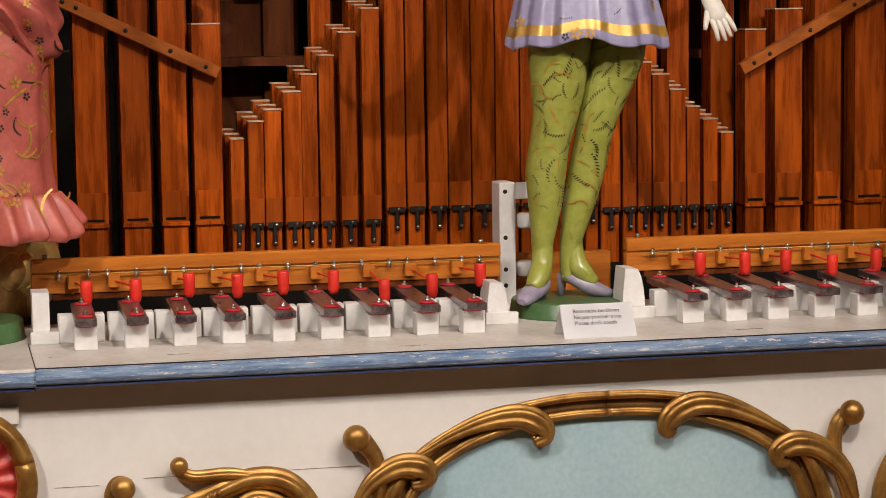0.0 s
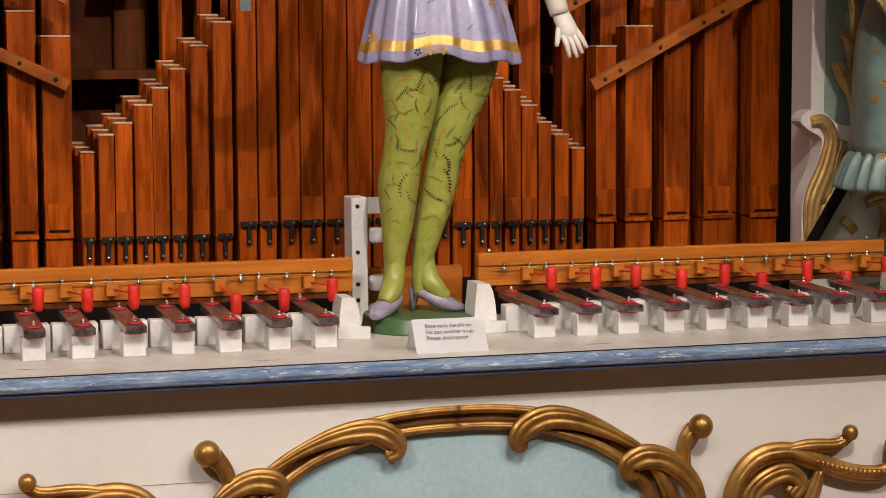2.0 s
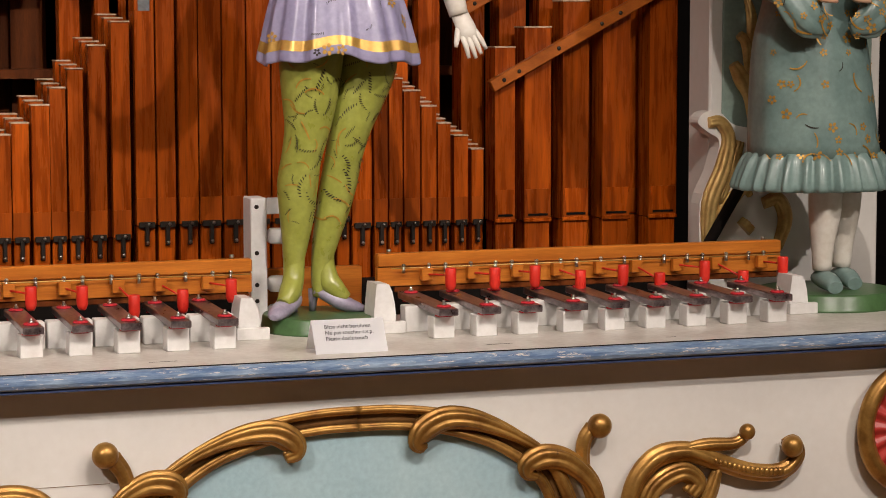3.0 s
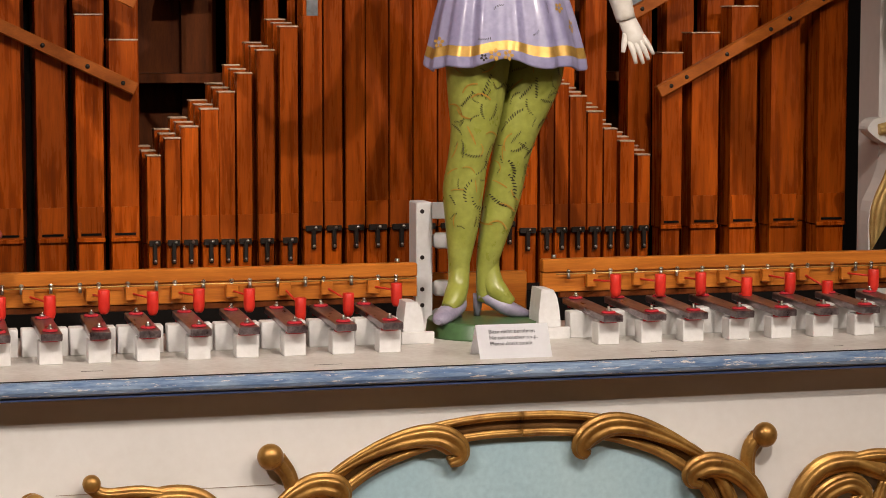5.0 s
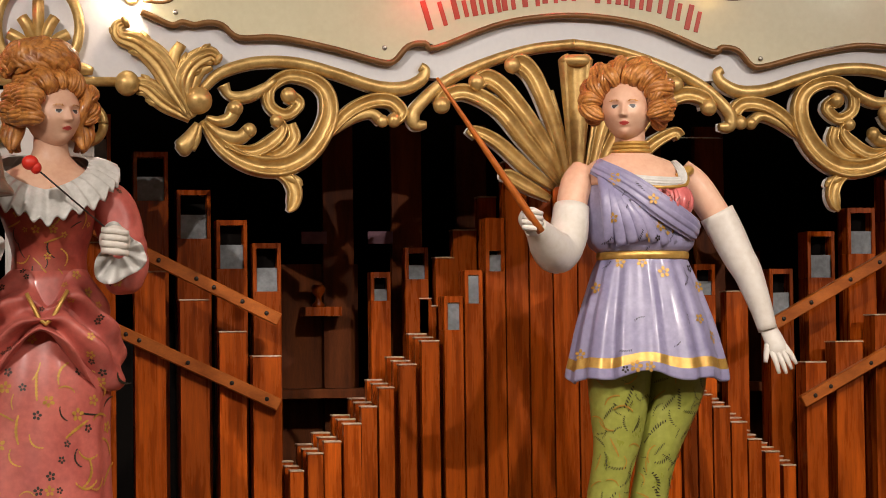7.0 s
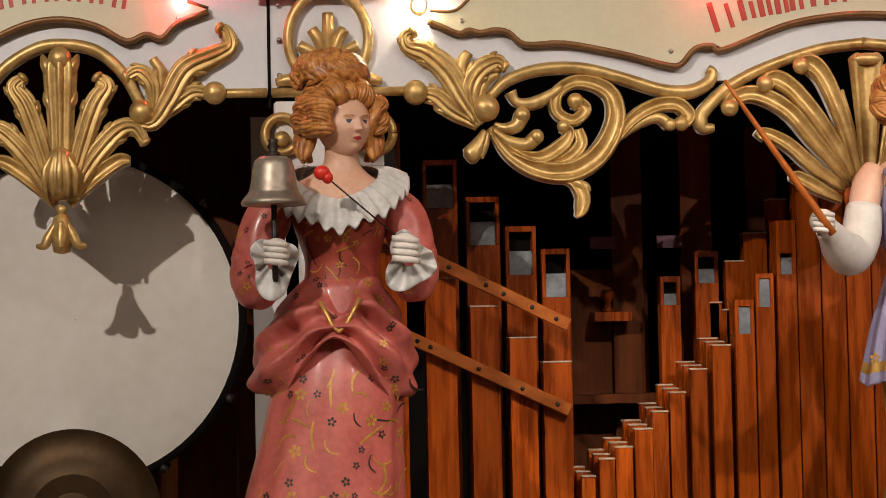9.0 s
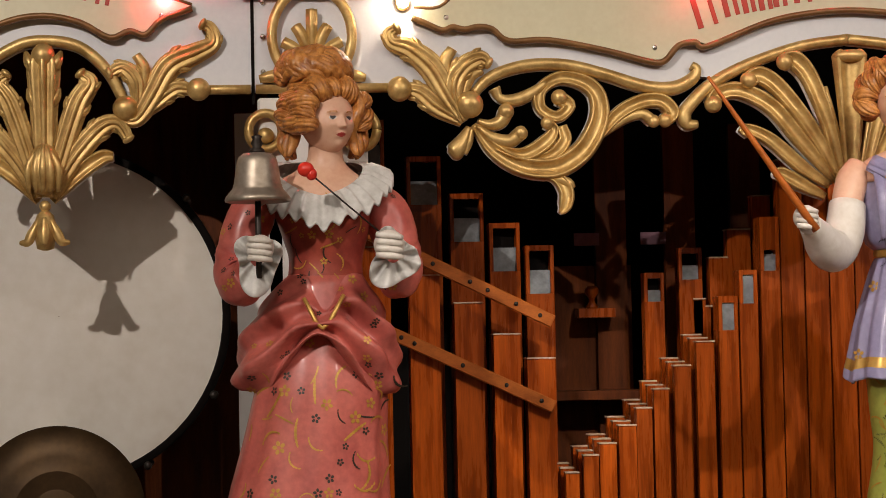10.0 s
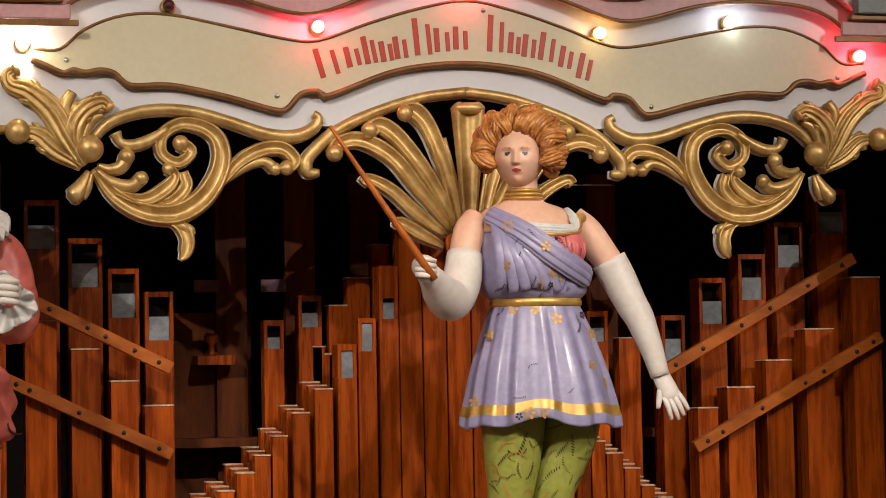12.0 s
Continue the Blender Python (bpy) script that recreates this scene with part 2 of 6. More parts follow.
def rod(bm, a, b, r, r2=None, seg=10, mi=0):
    a, b = Vector(a), Vector(b)
    q = (b - a).to_track_quat("Z", "Y").to_matrix().to_4x4()
    res = bmesh.ops.create_cone(bm, cap_ends=True, segments=seg, radius1=r, radius2=r if r2 is None else r2, depth=(b - a).length,
                                matrix=Matrix.Translation((a + b) / 2) @ q)
    for v in res["verts"]:
        for f in v.link_faces:
            f.material_index = mi
            f.smooth = len(f.verts) == 4
    return bm


def lathe(bm, profile, centre, axis="Z", seg=32, mi=0, caps=True):
    """profile: (radius, along) pairs turned about an axis through centre."""
    rings = []
    for r, h in profile:
        ring = []
        r = max(r, 0.0008)
        for k in range(seg):
            a = 2 * math.pi * k / seg
            u, v = r * math.cos(a), r * math.sin(a)
            p = (u, v, h) if axis == "Z" else (u, h, v)
            ring.append(bm.verts.new(Vector(centre) + Vector(p)))
        rings.append(ring)
    for a, b in zip(rings, rings[1:]):
        for k in range(seg):
            f = bm.faces.new((a[k], a[(k + 1) % seg], b[(k + 1) % seg], b[k]))
            f.material_index, f.smooth = mi, True
    for ring in (rings[0], rings[-1]) if caps else ():
        bm.faces.new(ring).material_index = mi
    return bm


def slab(outline, y0, y1, bevel=0.0):
    """A board cut to an outline of (x, z), from y0 (front) to y1."""
    bm = bmesh.new()
    front = [bm.verts.new((x, y0, z)) for x, z in outline]
    back = [bm.verts.new((x, y1, z)) for x, z in outline]
    bm.faces.new(front)
    bm.faces.new(back[::-1])
    n = len(outline)
    for i in range(n):
        bm.faces.new((front[i], back[i], back[(i + 1) % n], front[(i + 1) % n]))
    return bm


def tube_box(hw, y0, y1, z0, z1, t, sink):
    """A square wooden tube, closed below, with a hollow of depth sink at its top."""
    bm = bmesh.new()

    def ring(a, b, z):
        return [bm.verts.new(p) for p in ((-hw + a, y0 + a, z), (hw - a, y0 + a, z), (hw - a, y1 - a, z), (-hw + a, y1 - a, z))]

    rings = [ring(0, 0, z0), ring(0, 0, z1 - 0.001), ring(0.0008, 0, z1), ring(t, 0, z1), ring(t, 0, z1 - sink)]
    bm.faces.new(rings[0]), bm.faces.new(rings[-1])
    for a, b in zip(rings, rings[1:]):
        for k in range(4):
            bm.faces.new((a[k], a[(k + 1) % 4], b[(k + 1) % 4], b[k]))
    return bm


CX = 0.912  # the middle of the organ's front


def mirror(rows):
    return [(2 * CX - r[0],) + tuple(r[1:]) for r in rows]


def both(rows):
    """An open line of (x, z) from the left to the middle, carried on over the middle to the right."""
    return list(rows) + [(2 * CX - x, z) for x, z in reversed(rows[:-1])]

# ---- the hall, closed all round ----
structure("floor", box(-4, 6, -4, 5.0, -0.1, 0.0), FLOOR, "warm boarded hall floor, unseen, kept bright to bounce light", "floor")
structure("ceiling", box(-4, 6, -4, 5.0, 3.6, 3.7), HALL, "plain plastered ceiling of the hall", "ceiling")
structure("wall_north", box(-4, 6, 5.0, 5.1, 0, 3.6), HALL, "plain hall wall behind the organ", "wall")
structure("wall_south", box(-4, 6, -4.1, -4.0, 0, 3.6), HALL, "plain hall wall facing the organ", "wall")
structure("wall_west", box(-4.1, -4.0, -4, 5.0, 0, 3.6), HALL, "plain side wall of the hall", "wall")
structure("wall_east", box(6.0, 6.1, -4, 5.0, 0, 3.6), HALL, "plain side wall of the hall", "wall")

# ---- the organ case ----
SHELF = 1.089
# The inside is coloured black to stand for the shade of its depth.
structure("case_back", box(-1.2, 3.0, 4.35, 4.40, 0.0, 2.6), BLACK, "wooden back of the organ case, blackened in place of shade", "organ case")
structure("case_side", box(-1.2, -1.15, 3.30, 4.35, 0.0, 2.6), BLACK, "wooden side of the organ case, blackened in place of shade", "organ case")
structure("case_side", box(2.95, 3.0, 3.30, 4.35, 0.0, 2.6), BLACK, "wooden side of the organ case, blackened in place of shade", "organ case")
structure("case_top", box(-1.15, 2.95, 3.56, 4.35, 2.5, 2.55), BLACK, "wooden top of the organ case, blackened in place of shade", "organ case")
structure("chamber_floor", box(-1.15, 2.95, 3.44, 4.35, 1.02, 1.05), BLACK, "wooden floor of the pipe chamber, blackened in place of shade", "organ case")
structure("front_panel", box(-1.2, 3.0, 3.04, 3.08, 0.0, 1.068), WHITE, "white painted wooden front below the shelf", "panel")
structure("front_shelf", box(-1.2, 3.0, 3.0, 3.44, 1.066, SHELF, 0.002), WHITE_SHELF, "worn white painted shelf with hairline cracks", "shelf")


def blue_edge(x0, x1, dy, dz):
    ob = thing("edge_moulding", (0, 0, 0), "chipped blue painted moulding along the shelf edge", "moulding", kind="structure")
    bm = bmesh.new()
    prof = [(3.0, 1.0885), (2.993, 1.089), (2.988, 1.087), (2.983, 1.082), (2.982, 1.077), (2.984, 1.072), (2.988, 1.0692), (3.0, 1.0688)]
    rings = [[bm.verts.new((x, y + dy, z + dz)) for y, z in prof] for x in (x0, x1)]
    for k in range(len(prof) - 1):
        bm.faces.new((rings[0][k], rings[1][k], rings[1][k + 1], rings[0][k + 1]))
    bm.faces.new(rings[0]), bm.faces.new(rings[1][::-1])
    part("bead", bm, BLUE, ob)
    part("lower_fillet", box(x0, x1, 2.99 + dy, 3.02 + dy, 1.0640 + dz, 1.0686 + dz, 0.0008), BLUE_LOW, ob, "dark blue chipped lower fillet")
    part("top_line", box(x0, x1, 2.9985 + dy, 3.0015 + dy, 1.0886 + dz, 1.0899 + dz), IRON, ob, "dark seam along the shelf edge")
    return ob


blue_edge(0.118, 3.0, 0, 0)
blue_edge(-1.2, 0.118, 0.006, -0.004)

# ---- organ pipes ----
PIPES = "wooden organ pipes"


def pipe(x0, x1, top, y, deep, foot, label, window=None, latch=True, lip=False):
    """A square wooden pipe. window: (from the top, height, plate's share) of an open mouth with a zinc plate."""
    w, h = x1 - x0, top - 1.05
    ob = thing("organ_pipe", ((x0 + x1) / 2, y, 1.05), label, "organ pipe", PIPES)
    hw, fz = w / 2, foot - 1.05
    t = min(0.005, w * 0.16)
    if window:
        a, hh, share = window
        z1, z0 = h - a, h - a - hh
        s = t * 1.3
        part("body", box(-hw, hw, 0, deep, fz, z0, 0.0008), WOOD, ob)
        part("stile", box(-hw, -hw + s, 0, deep, z0, h, 0.0006), WOOD, ob)
        part("stile", box(hw - s, hw, 0, deep, z0, h, 0.0006), WOOD, ob)
        part("head_rail", box(-hw + s, hw - s, 0.0005, deep, z1, h), WOOD, ob)
        # black back in place of the shade inside the mouth
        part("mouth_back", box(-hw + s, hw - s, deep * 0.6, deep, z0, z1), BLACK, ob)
        part("zinc_plate", box(-hw + s, hw - s, 0.004, 0.007, z0, z0 + hh * share), ZINC, ob, "grey zinc plate")
    else:
        part("body", tube_box(hw, 0, deep, fz, h, t, 0.014), WOOD, ob)
        part("rim", tube_box(hw + 0.0012, -0.0012, deep + 0.0012, h + 0.0002, h + 0.0026, t + 0.0012, 0.0022), WOOD_END, ob, "pale bare wood rim")
    part("cap_board", box(-hw + 0.0004, hw - 0.0004, -0.0012, 0.0, fz + 0.003, fz + 0.046, 0.0004), WOOD_CAP, ob)
    part("foot", box(-hw + 0.0015, hw - 0.0015, 0.003, deep, 0.0, fz - 0.002, 0.001), WOOD, ob)
    if latch:
        la = part("latch", box(-w * 0.42, w * 0.42, -0.005, 0.0, fz - 0.004, fz + 0.006, 0.001), IRON, ob, "black iron latch")
        part("tongue", box(-0.0035, 0.0035, -0.0064, 0.0025, fz - 0.034, fz + 0.002, 0.001), IRON, la)
        bm = bmesh.new()
        ball(bm, (0, -0.007, fz - 0.029), 0.0032, 0.002, 0.0032, 8, 6)
        part("screw", bm, STEEL, la)
        bm = bmesh.new()
        ball(bm, (0.003, -0.007, fz + 0.002), 0.003, 0.002, 0.003, 8, 6)
        part("screw", bm, STEEL, la)
    if lip:
        bm = slab([(-hw * 0.72, fz + 0.012), (hw * 0.72, fz + 0.012), (hw * 0.9, fz + 0.055), (-hw * 0.9, fz + 0.055)], -0.0022, 0.0)
        part("lip", bm, WOOD, ob)
        part("lip_slot", box(-hw * 0.74, hw * 0.74, -0.003, 0.0, fz + 0.008, fz + 0.0115), BLACK, ob)
        part("lip_ledge", box(-hw - 0.001, hw + 0.001, -0.003, 0.003, fz - 0.003, fz + 0.004, 0.001), WOOD, ob)
    return ob


BIG = "large square varnished wooden pipe with stepped foot"
for x0, x1, top in ((0.140, 0.192, 1.725), (0.223, 0.273, 1.677), (0.297, 0.344, 1.630), (0.361, 0.405, 1.577), (0.416, 0.462, 1.536),
                    (1.375, 1.412, 1.513), (1.430, 1.480, 1.548), (1.503, 1.552, 1.594), (1.579, 1.632, 1.648), (1.670, 1.724, 1.739)):
    pipe(x0, x1, top, 3.72, 0.05, 1.209, BIG, None, False, True)
for x0, x1, top in ((0.130, 0.190, 1.945), (0.227, 0.285, 1.882), (0.299, 0.356, 1.818), (0.365, 0.417, 1.767), (0.426, 0.474, 1.728),
                    (1.340, 1.384, 1.679), (1.412, 1.463, 1.745), (1.488, 1.540, 1.787), (1.559, 1.614, 1.845), (1.640, 1.700, 1.905)):
    pipe(x0, x1, top, 3.80, 0.05, 1.209, "tall varnished wooden pipe with open mouth and zinc plate", (0.009, 0.073, 0.55), False)
STEP = "slim varnished wooden pipe with latched foot"
STEPS = ((0.476, 0.498, 1.346), (0.506, 0.531, 1.374), (0.533, 0.561, 1.393), (0.566, 0.595, 1.422), (0.596, 0.622, 1.450), (0.626, 0.651, 1.481),
         (0.661, 0.689, 1.519), (0.699, 0.729, 1.558), (1.113, 1.148, 1.530), (1.153, 1.177, 1.481), (1.180, 1.204, 1.460), (1.207, 1.236, 1.439),
         (1.239, 1.266, 1.412), (1.269, 1.292, 1.382), (1.299, 1.324, 1.360), (1.331, 1.353, 1.336))
for x0, x1, top in STEPS:
    left = x0 < CX
    pipe(x0, x1, top, 3.72, 0.024, 1.201 if left else 1.208, STEP)
    s = -0.004 if left else 0.002
    for k in (1, 2):
        pipe(x0 + s * k, x1 + s * k, top + 0.006 * k, 3.72 + 0.037 * k, 0.024, 1.20, "slim wooden pipe in the rows behind", None, False)
for x0, x1, top, win in ((0.738, 0.771, 1.634, (0.011, 0.046, 0.97)), (0.774, 0.805, 1.677, (0.008, 0.048, 0.97)), (0.811, 0.844, 1.765, (0.055, 0.035, 0.8)),
                         (0.846, 0.884, 1.86, None), (0.887, 0.926, 1.88, None), (0.929, 0.969, 1.88, None), (0.972, 1.012, 1.86, None),
                         (1.015, 1.048, 1.765, (0.055, 0.035, 0.8)), (1.051, 1.082, 1.66, (0.008, 0.048, 0.97)), (1.085, 1.110, 1.60, None)):
    pipe(x0, x1, top, 3.72, 0.05, 1.220, "broad varnished wooden pipe in the middle of the row", win)
for x0, x1, top, win in ((0.637, 0.672, 1.68, (0.01, 0.04, 0.5)), (0.698, 0.739, 1.722, (0.01, 0.045, 0.55)), (0.752, 0.784, 1.703, None), (0.784, 0.825, 1.751, None),
                         (0.830, 0.861, 1.809, None), (0.723, 0.744, 1.632, None), (0.744, 0.764, 1.619, None), (1.09, 1.13, 1.75, (0.01, 0.045, 0.55)),
                         (1.15, 1.19, 1.70, None), (1.22, 1.26, 1.69, (0.01, 0.045, 0.55)), (1.28, 1.32, 1.64, None)):
    pipe(x0, x1, top, 3.86, 0.035, 1.20, "wooden pipe standing in the dim rear rows", win, False)

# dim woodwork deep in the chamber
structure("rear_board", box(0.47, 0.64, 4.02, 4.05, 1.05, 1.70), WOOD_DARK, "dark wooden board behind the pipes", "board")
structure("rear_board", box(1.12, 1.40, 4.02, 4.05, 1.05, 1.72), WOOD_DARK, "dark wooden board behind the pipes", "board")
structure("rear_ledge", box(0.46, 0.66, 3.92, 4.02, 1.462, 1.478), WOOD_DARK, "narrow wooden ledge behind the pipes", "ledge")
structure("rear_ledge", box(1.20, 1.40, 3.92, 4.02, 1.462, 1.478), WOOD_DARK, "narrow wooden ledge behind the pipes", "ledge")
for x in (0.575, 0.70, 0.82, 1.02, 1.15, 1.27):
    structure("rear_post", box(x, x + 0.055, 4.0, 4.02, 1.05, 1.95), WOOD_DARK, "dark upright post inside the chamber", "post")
for x in (0.535, 0.655):
    tagged(part("paper_label", box(x, x + 0.045, 3.99, 3.995, 1.735, 1.757), PURPLE_PAPER), "faded purple paper label on a rear post", "label")
knob = bmesh.new()
lathe(knob, [(0.010, 0.0), (0.012, 0.004), (0.006, 0.010), (0.005, 0.018), (0.011, 0.026), (0.013, 0.034), (0.009, 0.040)], (0.564, 3.99, 1.622), seg=20)
add_box(knob, 0.535, 0.60, 3.95, 4.02, 1.606, 1.622)
tagged(part("turned_knob", knob, WOOD), "small turned wooden knob on a ledge", "knob")
# Black colour stands in for the shade under the hammer rail.
structure("sill_board", box(0.10, 1.78, 3.60, 3.71, 1.05, 1.12, 0.003), BLACK, "wooden sill under the pipe feet, blackened in place of shade", "sill")


def brace(a, b, screws):
    ob = thing("pipe_brace", (0, 0, 0), "varnished diagonal wooden brace screwed across pipes", "brace", "braces")
    a, b = Vector(a), Vector(b)
    d = (b - a).normalized()
    n = Vector((-d.z, 0, d.x)) * 0.0105
    bm = slab([((p.x), (p.z)) for p in (a - n, b - n, b + n, a + n)], 3.698, 3.716)
    bmesh.ops.bevel(bm, geom=list(bm.edges), offset=0.0015, segments=1, affect="EDGES")
    part("bar", bm, BRACE, ob)
    for k in screws:
        p = a + (b - a) * k
        bm = bmesh.new()
        ball(bm, (p.x, 3.697, p.z), 0.0038, 0.002, 0.0038, 10, 6)
        part("screw", bm, IRON, ob)
    return ob


brace((0.10, 0, 1.777), (0.458, 0, 1.597), (0.10, 0.38, 0.45, 0.62, 0.70, 0.83, 0.94))
brace((0.10, 0, 1.627), (0.457, 0, 1.457), (0.12, 0.30, 0.36, 0.58, 0.78, 0.94))
brace((1.362, 0, 1.446), (1.716, 0, 1.634), (0.06, 0.14, 0.35, 0.58, 0.68, 0.86, 0.95))
brace((1.307, 0, 1.578), (1.668, 0, 1.774), (0.06, 0.2, 0.40, 0.55, 0.75, 0.93))

# ---- the glockenspiel on the shelf ----
BACK_Y = 3.335


def hammer_rail(x0, x1):
    ob = thing("hammer_rail", (x0, BACK_Y, 1.159), "honey-varnished wooden rail carrying the red hammers", "rail", "hammer rails")
    w = x1 - x0
    part("plank", box(0, w, 0, 0.02, 0.0185, 0.0395, 0.002), WOOD_PLANK, ob)
    part("lower_strip", box(0, w, 0.003, 0.018, -0.012, 0.018, 0.001), WOOD_PLANK, ob, "narrow set-back lower strip")
    part("skirt_board", box(0.03, w - 0.004, 0.006, 0.016, -0.022, -0.0125, 0.001), WOOD_DARK, ob, "dark narrow board under the rail")
    part("wire", rod(bmesh.new(), (0.02, -0.006, 0.017), (w - 0.005, -0.006, 0.017), 0.001, seg=6), BRASS, ob, "thin brass wire")
    for x in (0.02, w - 0.03):
        part("peg", rod(bmesh.new(), (x, 0.008, 0.0395), (x, 0.008, 0.046), 0.0038, seg=10), STEEL, ob, "steel peg")
    for k in range(18):
        x = 0.04 + (w - 0.07) * (k + 0.15 * math.sin(k * 2.1)) / 17
        bm = bmesh.new()
        rod(bm, (x, -0.005, 0.009), (x, -0.005, 0.019), 0.0028, seg=10)
        ball(bm, (x, -0.005, 0.021), 0.0038, 0.0038, 0.003, 8, 6)
        part("eye_screw", bm, STEEL, ob, "steel eye screw")
    return ob


hammer_rail(0.130, 0.838)
hammer_rail(1.039, 1.737)


def chime(x, w, back, seed):
    """One steel bar on felt between a front block and a rear block."""
    rnd = random.Random(seed)
    ob = thing("chime_bar", (x, 3.147, SHELF), "dull steel chime bar on crimson felt and white block", "chime bar", "chime bars")
    w2 = w / 2
    bm = bmesh.new()
    vs = [bm.verts.new(p) for p in ((-w2, 0, 0), (w2, 0, 0), (w2, 0.03, 0), (-w2, 0.03, 0), (-w2, 0, 0.033), (w2, 0, 0.033), (w2, 0.03, 0.033), (-w2, 0.03, 0.033))]
    for f in ((0, 1, 2, 3), (4, 5, 6, 7), (0, 1, 5, 4), (1, 2, 6, 5), (2, 3, 7, 6), (3, 0, 4, 7)):
        bm.faces.new([vs[i] for i in f])
    bmesh.ops.bevel(bm, geom=list(bm.edges), offset=0.0012, segments=1, affect="EDGES")
    part("front_block", bm, WHITE_BLOCK, ob, "white painted wooden block")
    part("rear_block", box(-w2 - 0.017, w2 + 0.016, 0.083, 0.11, 0, 0.04, 0.0012), WHITE_BLOCK, ob, "white painted wooden block")
    tilt = rnd.uniform(-0.015, 0.015)
    lift = 0.0365
    length = 0.125 + back
    bm = box(-w2 * 0.92, w2 * 0.92, -0.022, length, lift, lift + 0.0105, 0.0012)
    for v in bm.verts:
        v.co.x += v.co.y * (0.01 + tilt)
        v.co.z += v.co.y * 0.02
    bar = part("bar", bm, BAR, ob)
    for y in (0.002, length - 0.022):
        bm = bmesh.new()
        xx, zz = y * (0.01 + tilt), y * 0.02
        lathe(bm, [(0.013, lift - 0.003), (0.0135, lift - 0.0015), (0.013, lift)], (xx, y, zz), seg=14)
        lathe(bm, [(0.0105, lift + 0.0105), (0.011, lift + 0.0118), (0.0095, lift + 0.0135)], (xx, y, zz), seg=14)
        part("felt_washer", bm, FELT, bar, "crimson felt washer")
        bm = bmesh.new()
        ball(bm, (xx, y, zz + lift + 0.0145), 0.0048, 0.0048, 0.0032, 10, 6)
        rod(bm, (xx, y, zz + lift + 0.014), (xx, y, zz + lift + 0.0205), 0.0022, seg=8)
        part("screw", bm, STEEL, bar, "bright steel screw")
    return ob


def hammer(x, top, seed):
    rnd = random.Random(seed)
    ob = thing("hammer", (x, 3.285, top - 0.003), "red rubber-tipped hammer hanging from the rail", "hammer", "hammers")
    bm = bmesh.new()
    lathe(bm, [(0.0045, -0.036), (0.0068, -0.033), (0.0086, -0.027), (0.0088, -0.002), (0.0082, -0.0008), (0.0075, -0.0005)], (0, 0, 0), seg=14)
    part("head", bm, RED, ob)
    dx = rnd.uniform(-0.03, -0.012)
    z = 1.168 - top
    part("arm", rod(bmesh.new(), (0, 0.004, -0.012), (dx, BACK_Y - 3.285 - 0.008, z), 0.0016, seg=6), RED, ob, "thin reddish wire arm")
    part("bearing", box(dx - 0.009, dx + 0.009, BACK_Y - 3.297, BACK_Y - 3.285, z - 0.010, z + 0.01, 0.001), WOOD_PLANK, ob, "small orange wooden bearing")
    return ob


LEFT_KEYS = (0.195, 0.2655, 0.333, 0.4015, 0.473, 0.542, 0.6105, 0.6815, 0.750)
RIGHT_KEYS = (1.083, 1.1505, 1.2165, 1.290, 1.3585, 1.4265, 1.495, 1.565, 1.634)
for i, x in enumerate(LEFT_KEYS):
    chime(x, 0.0325, 0.02 + 0.006 * i, i)
for i, x in enumerate(RIGHT_KEYS):
    chime(x, 0.0330, 0.06 - 0.004 * i, 40 + i)
for i, (x, z) in enumerate(zip((0.206, 0.277, 0.355, 0.426, 0.494, 0.569, 0.646, 0.719, 0.793), (1.174, 1.174, 1.180, 1.176, 1.178, 1.176, 1.160, 1.165, 1.178))):
    hammer(x, z, i)
for i, (x, z) in enumerate(zip((1.141, 1.214, 1.281, 1.358, 1.431, 1.495, 1.574, 1.643, 1.714), (1.182, 1.180, 1.181, 1.171, 1.177, 1.162, 1.178, 1.160, 1.180))):
    hammer(x, z, 60 + i)


def cheek(x, w, tall, round_top):
    ob = thing("end_cheek", (x, 3.235, SHELF), "white painted wooden end block of the chime row", "block", "end blocks")
    if round_top:
        pts = [(0, 0), (w, 0)] + [(w, tall * 0.35), (w * 0.94, tall * 0.62), (w * 0.84, tall * 0.84), (w * 0.70, tall * 0.98), (w * 0.16, tall * 1.0), (w * 0.05, tall * 0.5)]
        bm = slab(pts, 0.0, 0.05)
    else:
        bm = box(0, w, 0, 0.05, 0, tall)
    bmesh.ops.bevel(bm, geom=[e for e in bm.edges if e.calc_face_angle(0) > 0.6], offset=0.0015, segments=1, affect="EDGES")
    part("upright", bm, WHITE_BLOCK, ob)
    part("base", box(-0.004, w + 0.012, -0.012, -0.0005, 0, 0.018, 0.001), WHITE_BLOCK, ob)
    return ob


cheek(0.126, 0.024, 0.073, False)
cheek(0.790, 0.034, 0.062, True)
cheek(1.000, 0.036, 0.075, True)
cheek(1.700, 0.034, 0.062, True)

# white drilled bracket behind the conductor
ob = thing("valve_bracket", (0.853, 3.40, 1.05), "white painted drilled metal bracket behind the conductor", "bracket")
part("upright", box(0, 0.026, 0, 0.05, 0, 0.236, 0.002), WHITE_BLOCK, ob)
part("flange", box(0.026, 0.05, 0.0, 0.004, 0.21, 0.236, 0.001), WHITE_BLOCK, ob)
for z in (0.03, 0.075, 0.10, 0.15, 0.222):
    bm = rod(bmesh.new(), (0.009, -0.001, z), (0.009, 0.002, z), 0.0035, seg=10)
    part("hole", bm, IRON, ob, "dark drilled hole")
for z in (0.055, 0.1, 0.175):
    bm = lathe(bmesh.new(), [(0.012, -0.012), (0.016, -0.008), (0.016, 0.008), (0.012, 0.012)], (0.045, 0.012, z), seg=16)
    part("reel", bm, WHITE_BLOCK, ob)
